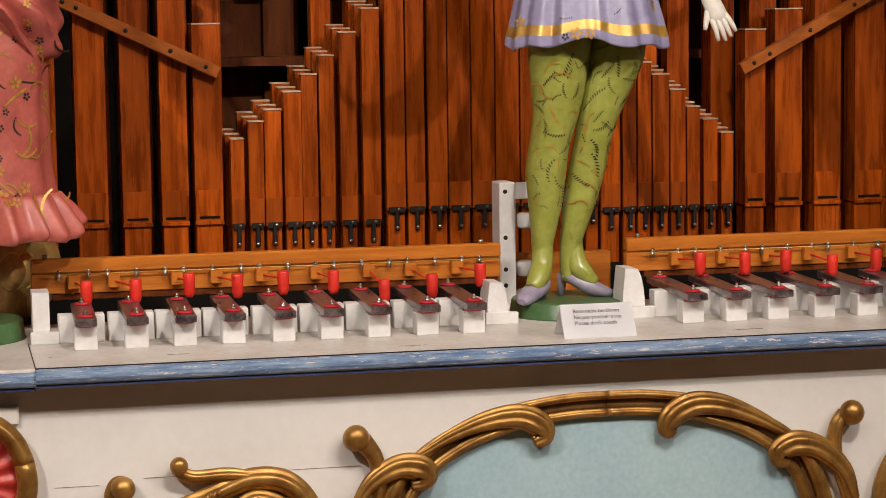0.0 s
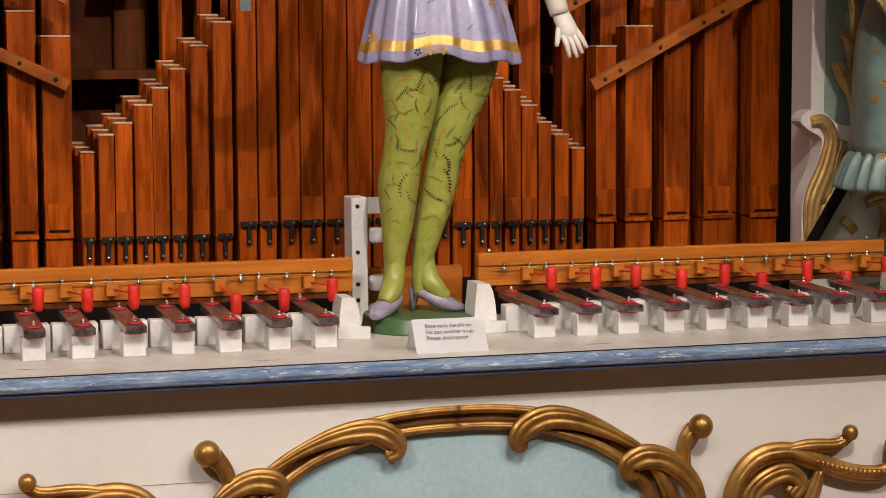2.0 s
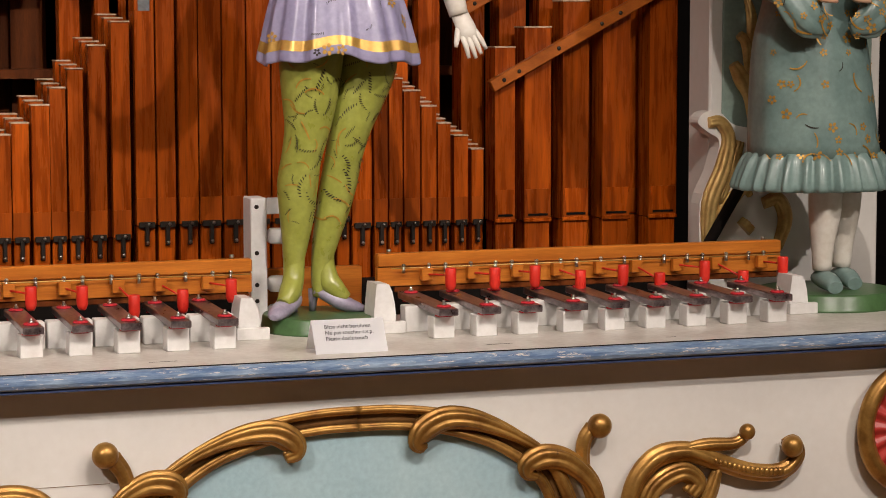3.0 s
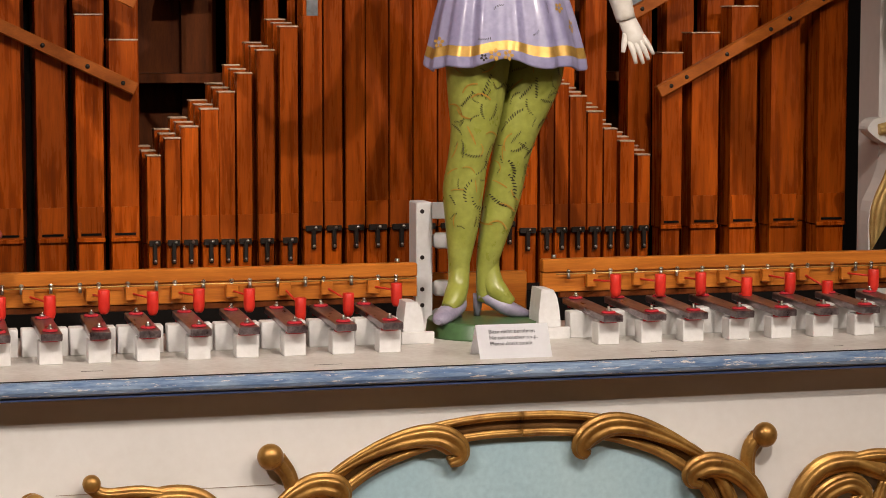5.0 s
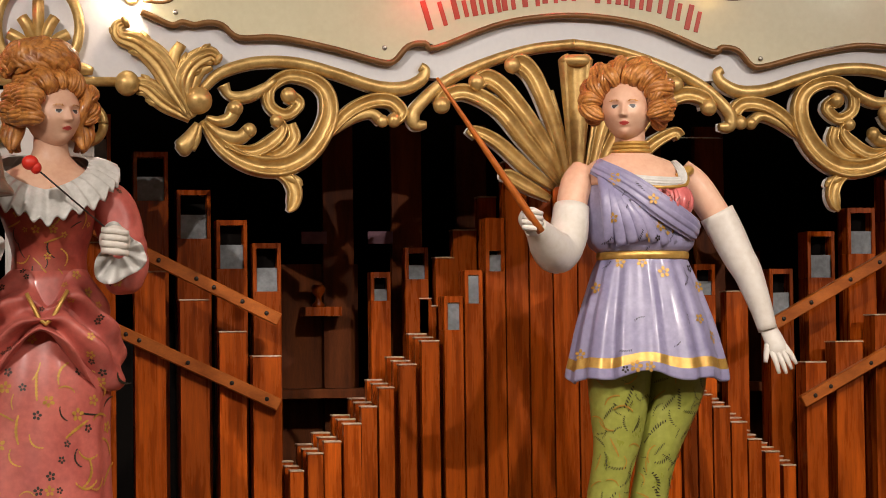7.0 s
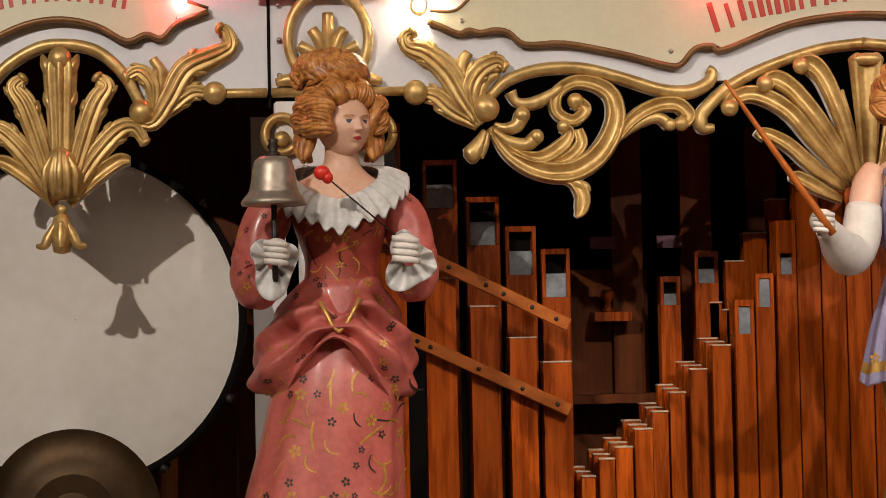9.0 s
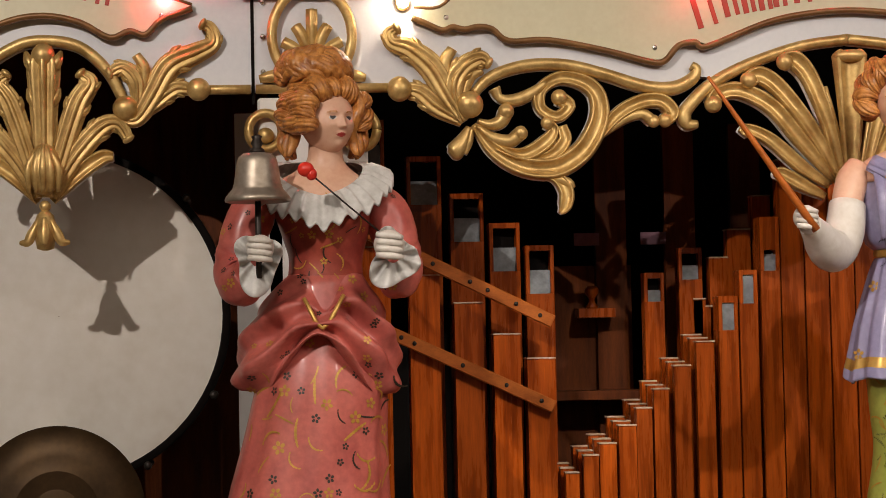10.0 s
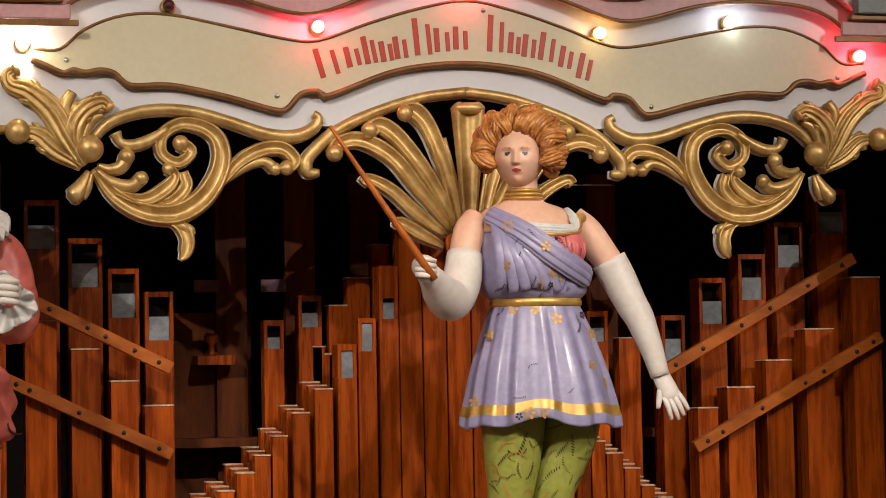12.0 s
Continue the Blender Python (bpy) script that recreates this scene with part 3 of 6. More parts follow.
structure("rear_rail", box(0.84, 1.045, 3.44, 3.46, 1.05, 1.17, 0.002), WOOD_PLANK, "varnished wooden rail behind the conductor", "rail")

# the notice
ob = thing("notice_card", (0.9115, 3.050, SHELF), "folded white card asking visitors not to touch", "card")
bm = bmesh.new()
h, dep = 0.0455, 0.027
for s, y0 in ((1, 0.0), (-1, 2 * dep)):
    vs = [bm.verts.new(p) for p in ((-0.0535, y0, 0), (0.0535, y0, 0), (0.0535, dep, h), (-0.0535, dep, h))]
    bm.faces.new(vs)
bmesh.ops.solidify(bm, geom=list(bm.faces), thickness=0.0006)
part("card", bm, CARD, ob)


def lettering(text, size, mat, parent, m, align="LEFT"):
    cu = bpy.data.curves.new("line", "FONT")
    cu.body, cu.size, cu.align_x, cu.extrude = text, size, align, 0.0001
    tmp = new("line", cu)
    me = bpy.data.meshes.new_from_object(tmp.evaluated_get(bpy.context.evaluated_depsgraph_get()))
    bpy.data.objects.remove(tmp)
    me.materials.append(mat)
    o = new("text_line", me)
    o.parent, o.matrix_basis = parent, m
    return o


lean = math.degrees(math.atan2(h, dep))
for i, text in enumerate(("Bitte nicht ber\u00fchren", "Ne pas toucher s.v.p.", "Please don't touch")):
    k = 0.73 - 0.175 * i
    lettering(text, 0.0084, INK, ob, pose(-0.036, dep * k - 0.0009, h * k + 0.0004, lean, 0, 0))

# hairline cracks in the old paint
for x0, x1, y, z in ((0.14, 0.155, 3.10, SHELF), (0.30, 0.36, 3.075, SHELF), (0.62, 0.70, 3.055, SHELF), (1.12, 1.20, 3.065, SHELF), (1.40, 1.43, 3.05, SHELF)):
    structure("paint_crack", box(x0, x0 + (x1 - x0) * 0.5, y, y + 0.0006, z - 0.001, z + 0.0003), IRON, "fine dark crack in the shelf paint", "crack")
structure("paint_crack", box(0.118, 0.1195, 3.002, 3.24, SHELF - 0.001, SHELF + 0.0004), IRON, "dark joint across the shelf boards", "crack")
for x0, x1, z in ((0.14, 0.20, 0.9195), (0.26, 0.56, 0.926)):
    structure("paint_crack", box(x0, x1, 3.0392, 3.0402, z, z + 0.0005), BROWN_EDGE, "fine crack in the white front", "crack")

# ---- the painted figures ----
FLESH = material("painted_flesh", (0.72, 0.45, 0.31), 0.45, dark=(0.64, 0.36, 0.24), scale=20, vary=0.5, bump=0.08, coat=0.1, worn=(0.36, 0.24, 0.16), wear=0.8)
HAIR = material("painted_auburn_hair", (0.58, 0.25, 0.06), 0.36, dark=(0.3, 0.1, 0.02), scale=60, vary=1.0, bump=0.6, coat=0.1)
LILAC = material("lilac_tunic_paint", (0.32, 0.295, 0.44), 0.36, dark=(0.22, 0.20, 0.335), scale=16, vary=0.7, bump=0.1, coat=0.15, worn=(0.6, 0.4, 0.14), wear=0.71)
PINK = material("pink_bodice_paint", (0.62, 0.16, 0.15), 0.35, dark=(0.5, 0.1, 0.1), scale=30, vary=0.7)
TIGHTS = material("olive_tights_paint", (0.34, 0.355, 0.075), 0.3, dark=(0.25, 0.265, 0.045), scale=24, vary=0.6, bump=0.1, coat=0.1, worn=(0.09, 0.08, 0.02), wear=0.72)
GLOVE = material("white_glove_paint", (0.7, 0.66, 0.6), 0.4, dark=(0.6, 0.55, 0.48), scale=18, vary=0.6, bump=0.15)
SHOE = material("lilac_shoe_paint", (0.34, 0.31, 0.4), 0.35, dark=(0.25, 0.22, 0.3), scale=30, vary=0.6)
ROSE = material("rose_gown_paint", (0.5, 0.125, 0.095), 0.42, dark=(0.36, 0.075, 0.06), scale=14, vary=0.8, bump=0.12, coat=0.1, worn=(0.45, 0.28, 0.08), wear=0.735)
ROSE_DEEP = material("deep_rose_bodice_paint", (0.4, 0.075, 0.045), 0.42, dark=(0.22, 0.035, 0.025), scale=18, vary=0.8, bump=0.12, coat=0.1, worn=(0.5, 0.3, 0.08), wear=0.7)
RUFF = material("white_ruff_paint", (0.66, 0.65, 0.62), 0.42, dark=(0.46, 0.45, 0.42), scale=24, vary=0.7, bump=0.15)
GOLD_PAINT = material("gold_trim_paint", (0.62, 0.38, 0.1), 0.35, metal=0.5, dark=(0.48, 0.27, 0.06), scale=40, vary=0.7)
LIP = material("red_lip_paint", (0.55, 0.06, 0.05), 0.4, scale=30, vary=0.3)
TEAL = material("teal_coat_paint", (0.2, 0.29, 0.27), 0.35, dark=(0.13, 0.2, 0.19), scale=14, vary=0.7, bump=0.12, coat=0.1, worn=(0.5, 0.28, 0.1), wear=0.7)
BELL = material("nickel_bell", (0.42, 0.36, 0.29), 0.42, metal=0.75, dark=(0.26, 0.21, 0.16), scale=14, vary=0.8, bump=0.1)
EYE_PAINT = material("grey_eye_paint", (0.05, 0.042, 0.04), 0.3, scale=30, vary=0.3)


DARK_SPRIG = material("dark_painted_sprig", (0.03, 0.022, 0.012), 0.45, scale=60, vary=0.4)
OCHRE_SPRIG = material("ochre_painted_flower", (0.55, 0.3, 0.05), 0.4, metal=0.3, scale=60, vary=0.5)


def plinth(x, y, r, top):
    bm = bmesh.new()
    lathe(bm, [(r * 1.02, 0), (r, 0.003), (r * 0.98, top - SHELF - 0.003), (r * 0.96, top - SHELF)], (0, 0, 0), seg=48)
    ob = part("plinth", bm, GREEN)
    ob.location = (x, y, SHELF)
    return tagged(ob, "round green painted wooden plinth on the white shelf", "plinth", "plinths")


plinth(0.940, 3.312, 0.092, 1.114)
plinth(0.018, 3.318, 0.100, 1.117)
plinth(1.815, 3.325, 0.115, 1.117)


def locks(bm, c, rx, ry, rz, n, r, mi, seed, turn=0.0, low=100, fringe=50, puff=0.12, wave=0.16):
    """Combed, waving locks laid over a skull from the crown to the hairline."""
    rnd = random.Random(seed)
    for i in range(n):
        az = 2 * math.pi * (i + rnd.random() * 0.8) / n * 7.0
        d = abs((az + math.pi / 2 - turn + math.pi) % (2 * math.pi) - math.pi)
        end = fringe + (low - fringe) * min(1.0, max(0.0, (d - 0.55) / 0.5))
        t0 = rnd.uniform(4, 42) if end > 60 else rnd.uniform(4, 22)
        end *= rnd.uniform(0.86, 1.04)
        ph, rr = rnd.uniform(0, 6.3), r * rnd.uniform(0.7, 1.25)
        rows = []
        for k in range(6):
            u = k / 5
            th = radians(t0 + (end - t0) * u)
            a = az + wave * math.sin(5.5 * u + ph) / max(0.35, math.sin(th))
            g = 1 + puff * math.sin(math.pi * min(1, u * 1.1)) + 0.05 * math.sin(7 * u + ph)
            p = Vector((math.sin(th) * math.cos(a) * rx * g, math.sin(th) * math.sin(a) * ry * g, math.cos(th) * rz * g))
            rows.append((c[0] + p.x, c[1] + p.y, c[2] + p.z, rr * (0.45, 0.9, 1.1, 1.15, 1.0, 0.45)[k]))
        sweep(bm, rows, 3, 7, 0.8, mi=mi)


def motif(bm, p, nrm, size, kind, mi, seed):
    """A small painted sprig or flower lying on the surface."""
    nrm = nrm.normalized()
    u = nrm.cross(Vector((0, 0, 1)))
    u = u.normalized() if u.length > 0.1 else Vector((1, 0, 0))
    v = nrm.cross(u).normalized()
    rnd = random.Random(seed)
    rot = rnd.uniform(0, 6.3)
    o = p + nrm * 0.0010

    def petal(cx, cy, a, length, width):
        pts = []
        for k in range(7):
            t = 2 * math.pi * k / 7
            x, y = math.cos(t) * length, math.sin(t) * width
            pts.append(bm.verts.new(o + u * (cx + x * math.cos(a) - y * math.sin(a)) + v * (cy + x * math.sin(a) + y * math.cos(a))))
        f = bm.faces.new(pts)
        f.material_index = mi

    if kind == "flower":
        for k in range(5):
            a = rot + 2 * math.pi * k / 5
            petal(math.cos(a) * size * 0.62, math.sin(a) * size * 0.62, a, size * 0.38, size * 0.3)
    elif kind == "barb":
        bend = rnd.uniform(-1.6, 1.6)
        n = 8
        for k in range(n):
            q = k / (n - 1) - 0.5
            a = rot + bend * q
            cx, cy = math.cos(rot) * q * size * 3.4 - math.sin(rot) * bend * q * q * size * 1.8, math.sin(rot) * q * size * 3.4 + math.cos(rot) * bend * q * q * size * 1.8
            petal(cx - math.sin(a) * size * 0.3, cy + math.cos(a) * size * 0.3, a + 1.1, size * (0.42 - 0.7 * q * q), size * 0.105)
    elif kind == "sprig":
        bend = rnd.uniform(-1.2, 1.2)
        for k in range(6):
            s = k / 5 - 0.5
            a = rot + bend * s
            cx, cy = math.cos(rot) * s * size * 2.2 - math.sin(rot) * bend * s * s * size, math.sin(rot) * s * size * 2.2 + math.cos(rot) * bend * s * s * size
            petal(cx, cy, a + 0.9 + rnd.uniform(-0.2, 0.2), size * 0.34, size * 0.09)
    else:
        bend = rnd.uniform(-2.2, 2.2)
        for k in range(8):
            s = k / 7 - 0.5
            petal(math.cos(rot) * s * size * 2.4 - math.sin(rot) * bend * s * s * size * 1.2, math.sin(rot) * s * size * 2.4 + math.cos(rot) * bend * s * s * size * 1.2, rot + bend * s, size * 0.24, size * (0.16 - 0.2 * s * s))


def paint(bm, on, zones, plan, seed):
    """Scatter painted motifs over the front of the surfaces of one colour."""
    rnd = random.Random(seed)
    bm.normal_update()
    faces = [f for f in bm.faces if f.material_index == on and zones[0] < f.calc_center_median().z < zones[1]]
    spots = []
    for f in faces:
        c = f.calc_center_median()
        n = f.normal.copy()
        if n.y > 0:
            n = -n
        if n.y < -0.5:
            spots.append((c, n))
    taken = []
    for kind, mi, count, lo, hi in plan:
        for k in range(count * 2):
            c, n = rnd.choice(spots)
            if any((c - o).length < lo * 1.9 for o in taken):
                continue
            taken.append(c)
            motif(bm, c, n, rnd.uniform(lo, hi), kind, mi, rnd.randrange(10 ** 6))


def head(bm, x, y, z, w, h, skin, hair, lip, eye, white, seed, hx, hz, turn=0.0, nod=0.0, crown=1.0, reach=118):
    """A carved head: oval face with nose, sockets, painted eyes, brows and lips, and rolled locks round the face."""
    m = Matrix.Translation((x, y, z)) @ Matrix.Rotation(turn, 4, "Z") @ Matrix.Rotation(nod, 4, "X")

    def bump(u, v, cu, cv, su, sv):
        return math.exp(-((u - cu) / su) ** 2 - ((v - cv) / sv) ** 2)

    nu, nv = 132, 104
    rings, faces = [], []
    for i in range(nv + 1):
        th = math.pi * min(max(i, 0.15), nv - 0.15) / nv
        ring = []
        for k in range(nu):
            az = 2 * math.pi * k / nu
            sx, sy, sz = math.sin(th) * math.sin(az), -math.sin(th) * math.cos(az), math.cos(th)
            low = max(0.0, -sz)
            p = Vector((w * sx * (1 - 0.22 * low ** 1.8), w * (1.06 if sy < 0 else 1.2) * sy * (1 - 0.12 * low ** 2), h * sz))
            if sy < 0:
                a, v = abs(sx), sz
                nose = math.exp(-(sx / (0.10 + 0.05 * max(0.0, 0.1 - v))) ** 2) * (max(0.0, min(1.0, (0.22 - v) / 0.42)) if v > -0.2 else math.exp(-((v + 0.2) / 0.055) ** 2))
                d = 0.27 * nose + 0.07 * bump(a, v, 0.10, -0.20, 0.07, 0.06) - 0.12 * bump(a, v, 0.33, 0.08, 0.19, 0.12) + 0.07 * bump(a, v, 0.36, 0.06, 0.13, 0.06)
                d += 0.05 * bump(a, v, 0.34, 0.25, 0.25, 0.08) + 0.10 * bump(sx, v, 0, -0.44, 0.2, 0.09) - 0.06 * bump(sx, v, 0, -0.455, 0.2, 0.018)
                d += 0.12 * bump(sx, v, 0, -0.76, 0.24, 0.14) + 0.06 * bump(a, v, 0.45, -0.18, 0.24, 0.2) - 0.03 * bump(sx, v, 0, -0.58, 0.25, 0.06)
                p.y -= d * w
            ring.append(bm.verts.new(m @ p))
        rings.append(ring)
    for i in range(nv):
        v = math.cos(math.pi * (i + 0.5) / nv)
        for k in range(nu):
            az = 2 * math.pi * (k + 0.5) / nu
            s = math.sin(math.pi * (i + 0.5) / nv)
            u, front = s * math.sin(az), math.cos(az) > 0
            a = abs(u)
            f = bm.faces.new((rings[i][k], rings[i][(k + 1) % nu], rings[i + 1][(k + 1) % nu], rings[i + 1][k]))
            f.smooth, mi = True, skin
            if front:
                e = ((a - 0.36) / 0.155) ** 2 + ((v - 0.065) / 0.058) ** 2
                if e < 1:
                    mi = eye if ((a - 0.355) / 0.098) ** 2 + ((v - 0.07) / 0.06) ** 2 < 1 or v > 0.09 else white
                elif abs(v - (0.245 - 0.6 * (a - 0.36) ** 2)) < 0.017 and 0.17 < a < 0.56:
                    mi = hair
                elif (u / 0.19) ** 2 + ((v + 0.45) / 0.06) ** 2 < 1:
                    mi = lip
            f.material_index = mi
    ball(bm, (0, 0, 0), hx * 0.86, w * 1.15, hz * 0.86, 24, 16, hair, m @ Matrix.Translation((0, w * 0.52, h * 0.34)))
    for i in (-1, 1):
        ball(bm, (0, 0, 0), w * 0.12, w * 0.2, h * 0.2, 12, 8, skin, m @ Matrix.Translation((i * w * 0.98, w * 0.05, -h * 0.08)))
    rnd = random.Random(seed)
    for layer, (count, depth, grow) in enumerate(((13, -0.42, 1.0), (15, 0.0, 1.06), (15, 0.5, 1.02))):
        for k in range(count):
            a = radians(-reach + 2 * reach * (k + rnd.uniform(-0.2, 0.2)) / (count - 1))
            s, c = math.sin(a), math.cos(a)
            tip = grow * rnd.uniform(0.90, 1.08) * (crown if c > 0 else 1.0)
            r = w * rnd.uniform(0.24, 0.34)
            tw = rnd.uniform(-0.35, 0.35)
            rows = []
            for f, dy, rr in ((0.0, 0.0, 0.35), (0.35, -0.24, 0.8), (0.7, -0.18, 1.1), (0.95, 0.12, 1.15), (0.98, 0.5, 0.9), (0.86, 0.8, 0.4)):
                bx, bz = 0.96 * w * s, 0.60 * h * c + 0.04 * h
                ox, oz = hx * tip * math.sin(a + tw * f), hz * tip * math.cos(a + tw * f) + 0.3 * h
                p = m @ Vector((bx + (ox - bx) * f, w * (depth + dy), bz + (oz - bz) * f))
                rows.append((*p, r * rr))
            sweep(bm, rows, 5, 56, 0.9, 5, 0.2, mi=hair)


def hand(bm, wrist, tip, r, mi, spread=0.25):
    """A simple carved hand with fingers."""
    wrist, tip = Vector(wrist), Vector(tip)
    d = tip - wrist
    sweep(bm, [(*(wrist - d * 0.12), r * 0.9), (*(wrist + d * 0.15), r * 1.0), (*(wrist + d * 0.45), r * 1.05), (*(wrist + d * 0.6), r * 0.5)], 4, 14, 0.6, mi=mi)
    side = d.cross(Vector((0, 1, 0))).normalized()
    for k in range(4):
        o = side * (k - 1.5) * r * 0.5
        a = wrist + d * 0.45 + o
        b = wrist + d * (1.0 - 0.06 * abs(k - 1.2)) + o * (1 + spread * 2)
        sweep(bm, [(*a, r * 0.32), (*((a + b) / 2 + Vector((0, -r * 0.25, 0))), r * 0.3), (*b, r * 0.2)], 3, 8, 1.0, mi=mi)
    a = wrist + d * 0.3 - side * r * 0.8
    b = wrist + d * 0.62 - side * r * 1.9
    sweep(bm, [(*a, r * 0.36), (*((a + b) / 2), r * 0.34), (*b, r * 0.22)], 3, 8, 1.0, mi=mi)


def fist(bm, c, r, mi):
    ball(bm, c, r, r * 0.85, r * 0.95, 14, 10, mi)
    for k in range(4):
        z = c[2] + r * (0.62 - 0.42 * k)
        sweep(bm, [(c[0] - r * 0.8, c[1] - r * 0.5, z, r * 0.2), (c[0] + r * 0.1, c[1] - r * 0.82, z - r * 0.1, r * 0.235), (c[0] + r * 0.8, c[1] - r * 0.5, z - r * 0.2, r * 0.16)], 3, 8, mi=mi)


def conductor():
    mats = [TIGHTS, LILAC, GOLD_PAINT, PINK, FLESH, GLOVE, HAIR, SHOE, LIP, EYE_PAINT, RUFF, BRACE, IRON, DARK_SPRIG, OCHRE_SPRIG]
    bm = bmesh.new()
    Y = 3.312
    # legs and shoes
    sweep(bm, [(0.928, Y, 1.545, 0.050), (0.9265, Y, 1.500, 0.0485), (0.924, Y, 1.44, 0.042), (0.919, Y - 0.004, 1.397, 0.035), (0.910, Y - 0.003, 1.354, 0.0305), (0.905, Y + 0.003, 1.311, 0.0312),
               (0.904, Y + 0.004, 1.268, 0.0272), (0.9005, Y + 0.002, 1.225, 0.0205), (0.897, Y + 0.003, 1.182, 0.0150), (0.896, Y + 0.006, 1.135, 0.0145)], 5, 28, 1.05)
    sweep(bm, [(1.023, Y + 0.012, 1.545, 0.047), (1.018, Y + 0.010, 1.49, 0.0455), (1.003, Y + 0.008, 1.438, 0.0385), (0.990, Y + 0.006, 1.395, 0.0312), (0.980, Y + 0.009, 1.352, 0.0285), (0.973, Y + 0.015, 1.309, 0.0282),
               (0.963, Y + 0.016, 1.266, 0.0252), (0.952, Y + 0.016, 1.222, 0.0200), (0.945, Y + 0.018, 1.179, 0.0150), (0.946, Y + 0.02, 1.138, 0.0140)], 5, 28, 1.05)
    sweep(bm, [(0.902, Y + 0.014, 1.140, 0.012), (0.891, Y - 0.004, 1.134, 0.0175), (0.872, Y - 0.028, 1.126, 0.0175), (0.856, Y - 0.048, 1.120, 0.0135), (0.849, Y - 0.058, 1.117, 0.0055)], 4, 14, 0.75, ref=(0, 0, 1), mi=7)
    sweep(bm, [(0.938, Y + 0.022, 1.146, 0.011), (0.955, Y + 0.012, 1.140, 0.0155), (0.975, Y + 0.002, 1.128, 0.0165), (0.995, Y - 0.004, 1.121, 0.012), (1.012, Y - 0.008, 1.118, 0.004)], 4, 14, 0.75, ref=(0, 0, 1), mi=7)
    sweep(bm, [(0.901, Y + 0.003, 1.225, 0.0165), (0.899, Y + 0.001, 1.192, 0.0155), (0.895, Y - 0.004, 1.165, 0.0165), (0.886, Y - 0.016, 1.148, 0.0165), (0.872, Y - 0.030, 1.133, 0.011)], 4, 16, 1.0)
    sweep(bm, [(0.953, Y + 0.020, 1.225, 0.016), (0.951, Y + 0.017, 1.192, 0.0152), (0.955, Y + 0.012, 1.165, 0.0165), (0.964, Y + 0.004, 1.150, 0.0155), (0.980, Y - 0.001, 1.134, 0.010)], 4, 16, 1.0)
    rod(bm, (0.903, Y + 0.02, 1.114), (0.902, Y + 0.016, 1.14), 0.005, 0.009, mi=7)
    rod(bm, (0.934, Y + 0.028, 1.114), (0.936, Y + 0.026, 1.148), 0.005, 0.009, mi=7)
    # pleated skirt with gold band
    loft(bm, [(0.972, Y, 1.540, 0.112, 0.085, 1.3), (0.972, Y, 1.503, 0.1175, 0.0915, 1.3), (0.972, Y, 1.501, 0.1205, 0.0938, 1.3), (0.972, Y, 1.504, 0.1215, 0.0945, 1.3), (0.972, Y, 1.516, 0.1200, 0.0935, 1.2)], 144, 3, 1, 15, 0.026, dip=0.016, caps=False)
    loft(bm, [(0.972, Y, 1.516, 0.1200, 0.0935, 1.2), (0.972, Y, 1.531, 0.1163, 0.0905, 1.15)], 144, 2, 2, 15, 0.026, dip=0.016, caps=False)
    loft(bm, [(0.972, Y, 1.531, 0.1163, 0.0905, 1.15), (0.970, Y, 1.58, 0.104, 0.080, 1.0), (0.968, Y, 1.63, 0.087, 0.068, 0.9), (0.966, Y, 1.66, 0.076, 0.060, 0.7), (0.966, Y, 1.678, 0.069, 0.056, 0.2)], 144, 4, 1, 15, 0.026, dip=0.016, caps=False)
    loft(bm, [(0.966, Y, 1.677, 0.0705, 0.058), (0.966, Y, 1.683, 0.072, 0.060), (0.966, Y, 1.689, 0.0705, 0.058)], 40, 3, 2)
    # blouse
    loft(bm, [(0.966, Y, 1.688, 0.070, 0.057, 0.6), (0.964, Y, 1.702, 0.082, 0.066, 1.2), (0.961, Y, 1.735, 0.082, 0.068, 1.0), (0.959, Y, 1.765, 0.080, 0.068, 0.6),
              (0.957, Y + 0.004, 1.795, 0.076, 0.056, 0.3), (0.955, Y + 0.006, 1.812, 0.066, 0.044, 0.1)], 64, 4, 1, 13, 0.012)
    ball(bm, (1.002, Y - 0.046, 1.762), 0.032, 0.026, 0.032, 16, 10, 3)
    for k in range(7):
        u = k / 6
        xa, xb = 0.893 + 0.024 * u, 0.900 + 0.100 * u
        sweep(bm, [(xa, Y - 0.030 - 0.022 * u, 1.812 - 0.010 * u, 0.006), (xa + 0.3 * (xb - xa), Y - 0.054 - 0.014 * u, 1.775 - 0.012 * u, 0.010), (xa + 0.7 * (xb - xa), Y - 0.060 - 0.012 * math.sin(3.0 * u), 1.735, 0.011),
                   (xb, Y - 0.050 - 0.018 * math.sin(3.0 * u), 1.702 - 0.004 * math.sin(9 * u), 0.008)], 5, 14, 0.8, mi=1)
    sweep(bm, [(0.885, Y - 0.03, 1.818, 0.014), (0.925, Y - 0.066, 1.790, 0.017), (0.975, Y - 0.080, 1.752, 0.019), (1.03, Y - 0.052, 1.722, 0.017), (1.046, Y - 0.02, 1.715, 0.010)], 5, 30, 0.35, 4, 0.35, mi=1)
    sweep(bm, [(0.930, Y - 0.060, 1.799, 0.005), (0.960, Y - 0.067, 1.793, 0.0075), (1.000, Y - 0.061, 1.792, 0.0075), (1.016, Y - 0.050, 1.796, 0.0075), (1.018, Y - 0.036, 1.812, 0.007), (1.014, Y - 0.012, 1.827, 0.005)], 6, 28, 0.35, 5, 0.25, mi=10)
